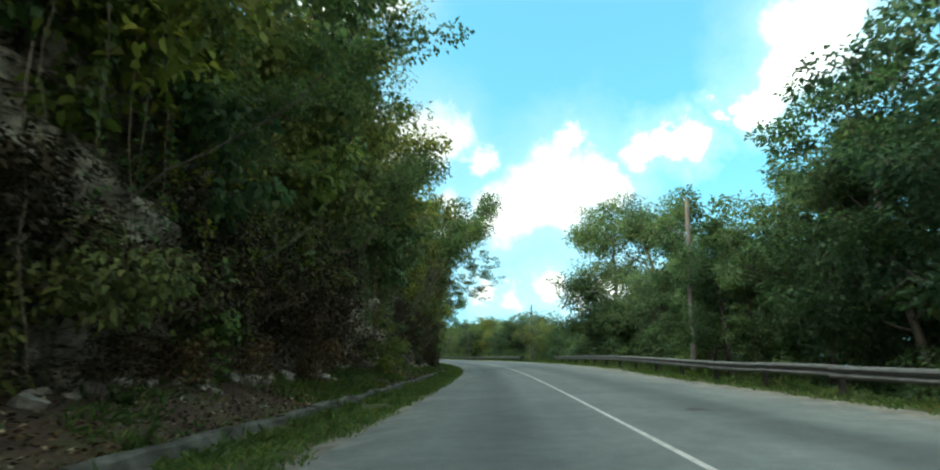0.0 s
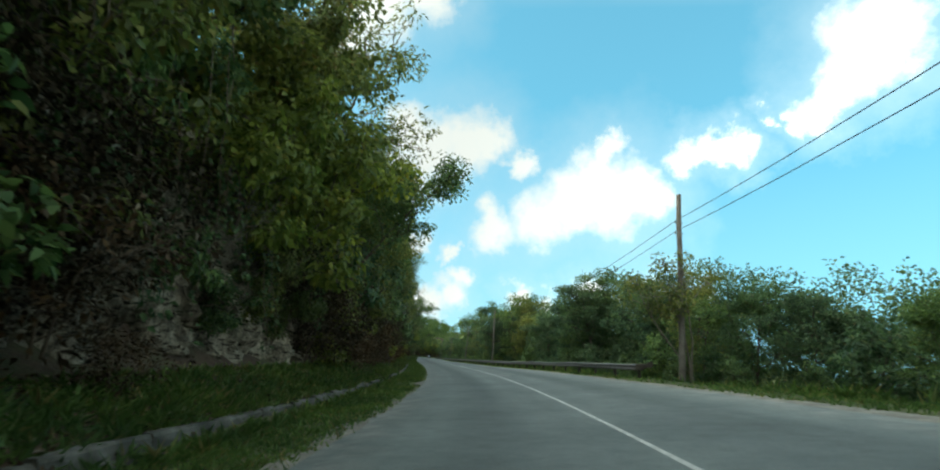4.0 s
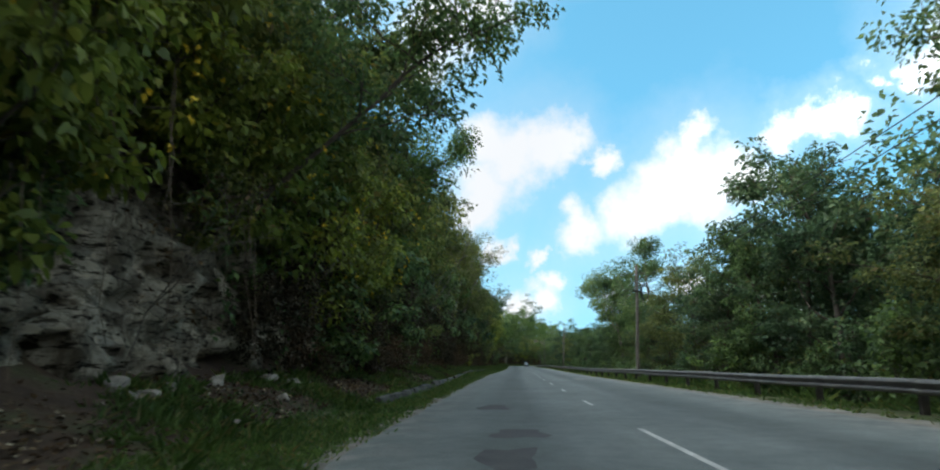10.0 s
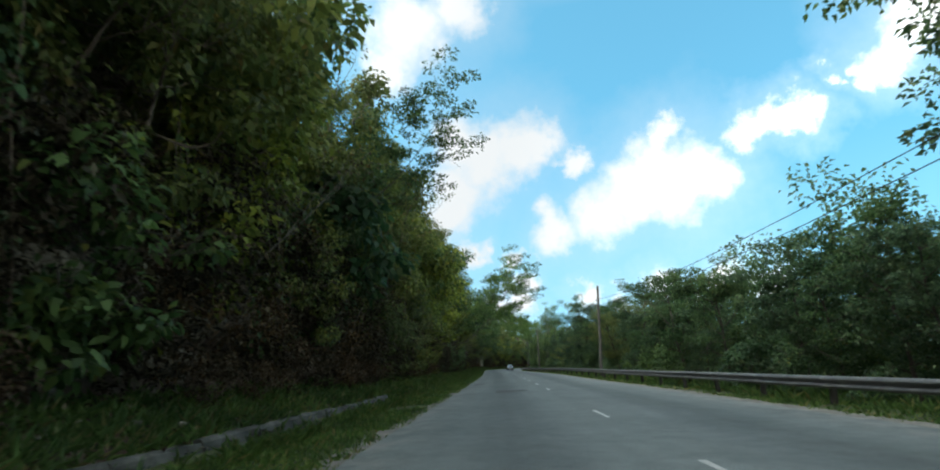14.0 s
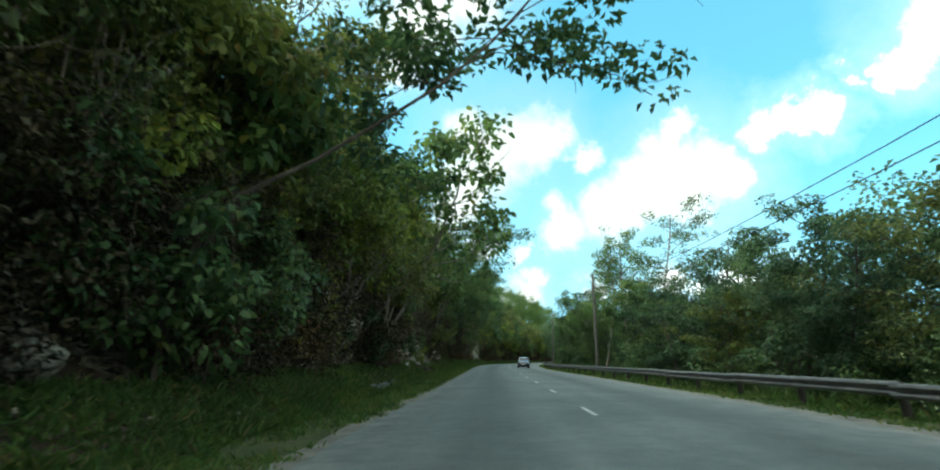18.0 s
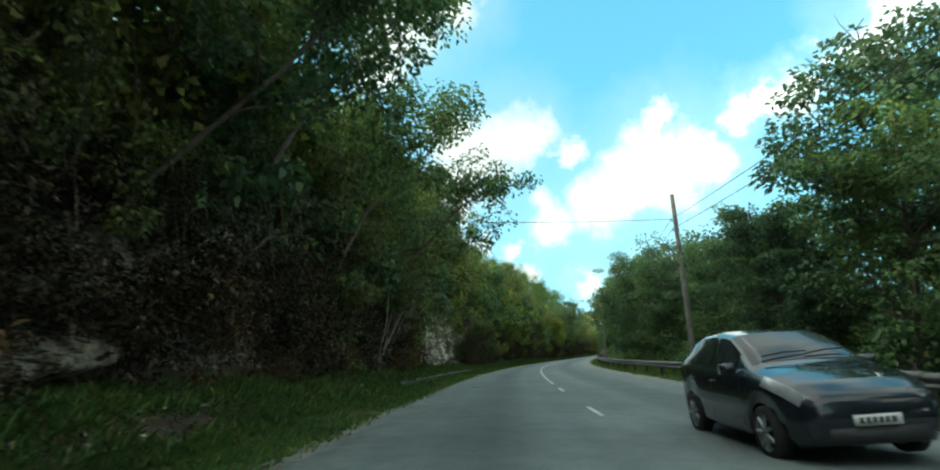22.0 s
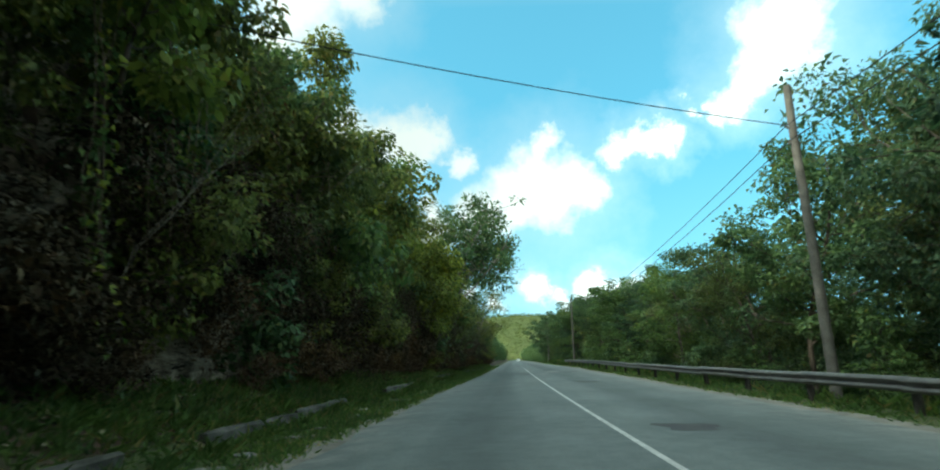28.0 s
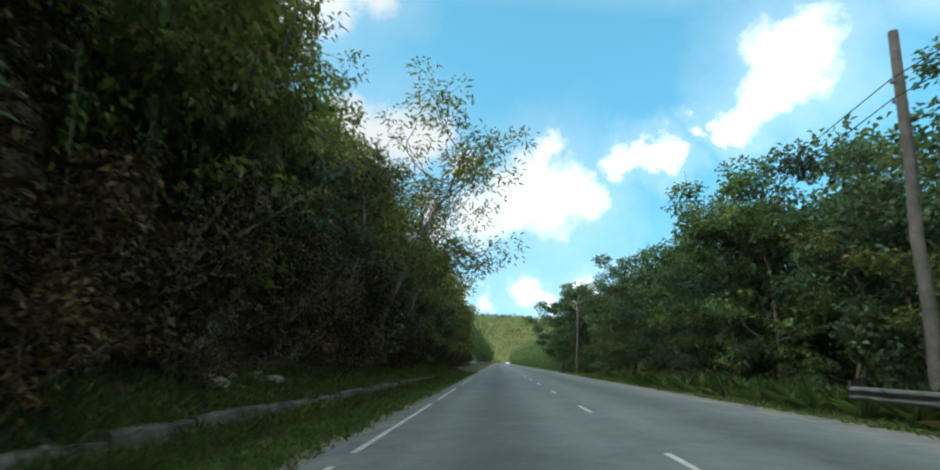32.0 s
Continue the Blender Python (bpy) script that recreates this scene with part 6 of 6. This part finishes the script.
def build_car(name, label, body_mat):
    car = tagged(new(name), label, "car")
    ys = np.unique(np.concatenate([SHELL[:, 0], np.linspace(0.1, 3.7, 40)]))
    rows = []
    for y in ys:
        h = ring_at(y)
        ring = [(x, y, z) for x, z in h] + [(-x, y, z) for x, z in h[-2:0:-1]]
        for wy in (0.72, 3.10):      # wheel arches cut up into the sides
            if abs(y - wy) < 0.36:
                lift_z = math.sqrt(max(0.0, 0.36 ** 2 - (y - wy) ** 2)) + 0.28
                ring = [(x, yy, max(z, min(lift_z, 0.64)) if abs(x) > 0.6 and z < 0.64 else z) for x, yy, z in ring]
        rows.append(ring)
    v = np.array(rows)
    n = v.shape[1]
    me = bpy.data.meshes.new("body")
    f = grid_faces(len(ys), n, True).tolist()
    me.from_pydata(v.reshape(-1, 3).tolist(), [], f + [list(range(n - 1, -1, -1)), list(range(len(v.reshape(-1, 3)) - n, len(v.reshape(-1, 3))))])
    me.polygons.foreach_set("use_smooth", [True] * len(me.polygons))
    me.materials.append(body_mat)
    part("body", me, car)
    shield = [car_patch(np.linspace(1.10, 1.82, 7), 7.15, 9, sd, 0.006) for sd in (1, -1)]
    part("windscreen", mesh_of("windscreen", *merge(shield), M_GLASS, True), car, "dark windscreen reflecting the sky")
    back = [car_patch(np.linspace(3.32, 3.58, 5), 7.15, 9, sd, 0.006) for sd in (1, -1)]
    part("rear_window", mesh_of("rear_window", *merge(back), M_GLASS, True), car)
    for sd in (1, -1):
        for a, b in ((1.42, 2.18), (2.26, 3.02), (3.08, 3.36)):
            part("side_window", mesh_of("side_window", *car_patch(np.linspace(a, b, 6), 5.2, 6.85, sd, 0.006), M_GLASS, True), car)
        part("headlight", mesh_of("headlight", *car_patch(np.linspace(0.10, 0.70, 8), 4.3, 6.3, sd, 0.008), M_LAMP, True), car, "clear swept-back headlight")
        part("tail_light", mesh_of("tail_light", *car_patch(np.linspace(3.5, 3.72, 4), 4.2, 6.8, sd, 0.008), paint("red_lamp", (0.35, 0.01, 0.01), 0.15), True), car, "red tail light")
        for y in (1.22, 2.22, 3.04):
            part("door_seam", mesh_of("door_seam", *car_patch([y, y + 0.012], 2.2, 5.2, sd, 0.003), M_TRIM), car)
        for y in (2.0, 2.84):
            part("door_handle", mesh_of("door_handle", *box(sd * 0.845 - 0.02, sd * 0.845 + 0.02, y, y + 0.16, 0.83, 0.86), body_mat), car)
        mv, mf = merge([box(-0.09, 0.09, -0.05, 0.06, -0.07, 0.07)])
        mirror = part("mirror", mesh_of("mirror", mv, mf, body_mat), car, "folding door mirror")
        mirror.matrix_basis = pose(sd * 0.90, 1.38, 1.02)
        for y in (0.72, 3.10):
            wheel_parts(car, sd * 0.745, y, sd)
    for x0, x1 in ((-0.52, 0.08), (0.02, 0.56)):
        part("wiper", mesh_of("wiper", *tube([(x0, 1.16, 1.155), ((x0 + x1) / 2, 1.20, 1.19), (x1, 1.22, 1.19)], [0.012, 0.012, 0.008], 5), M_TRIM), car)
    part("grille", mesh_of("grille", *merge([car_patch([0.012, 0.05], 1.5, 3.2, sd, 0.01) for sd in (1, -1)] + [box(-0.5, 0.5, -0.012, 0.01, 0.24, 0.40)]), M_TRIM), car, "black lower grille")
    part("number_plate", mesh_of("number_plate", *box(-0.24, 0.24, -0.035, -0.012, 0.42, 0.53), M_PLATE), car, "pale number plate with dark bars")
    part("plate_bars", mesh_of("plate_bars", *merge([box(-0.19 + 0.065 * k, -0.15 + 0.065 * k, -0.039, -0.035, 0.445, 0.505) for k in range(6)]), M_TRIM), car)
    return car


hatchback = build_car("hatchback_car", "dark blue small hatchback facing along the oncoming lane", M_CAR_DARK)
place_on(hatchback, 357.5, 1.95, 0.0)
van = build_car("distant_car", "white car far ahead on the road", M_CAR_WHITE)
place_on(van, 770.0, 1.9, 0.0)
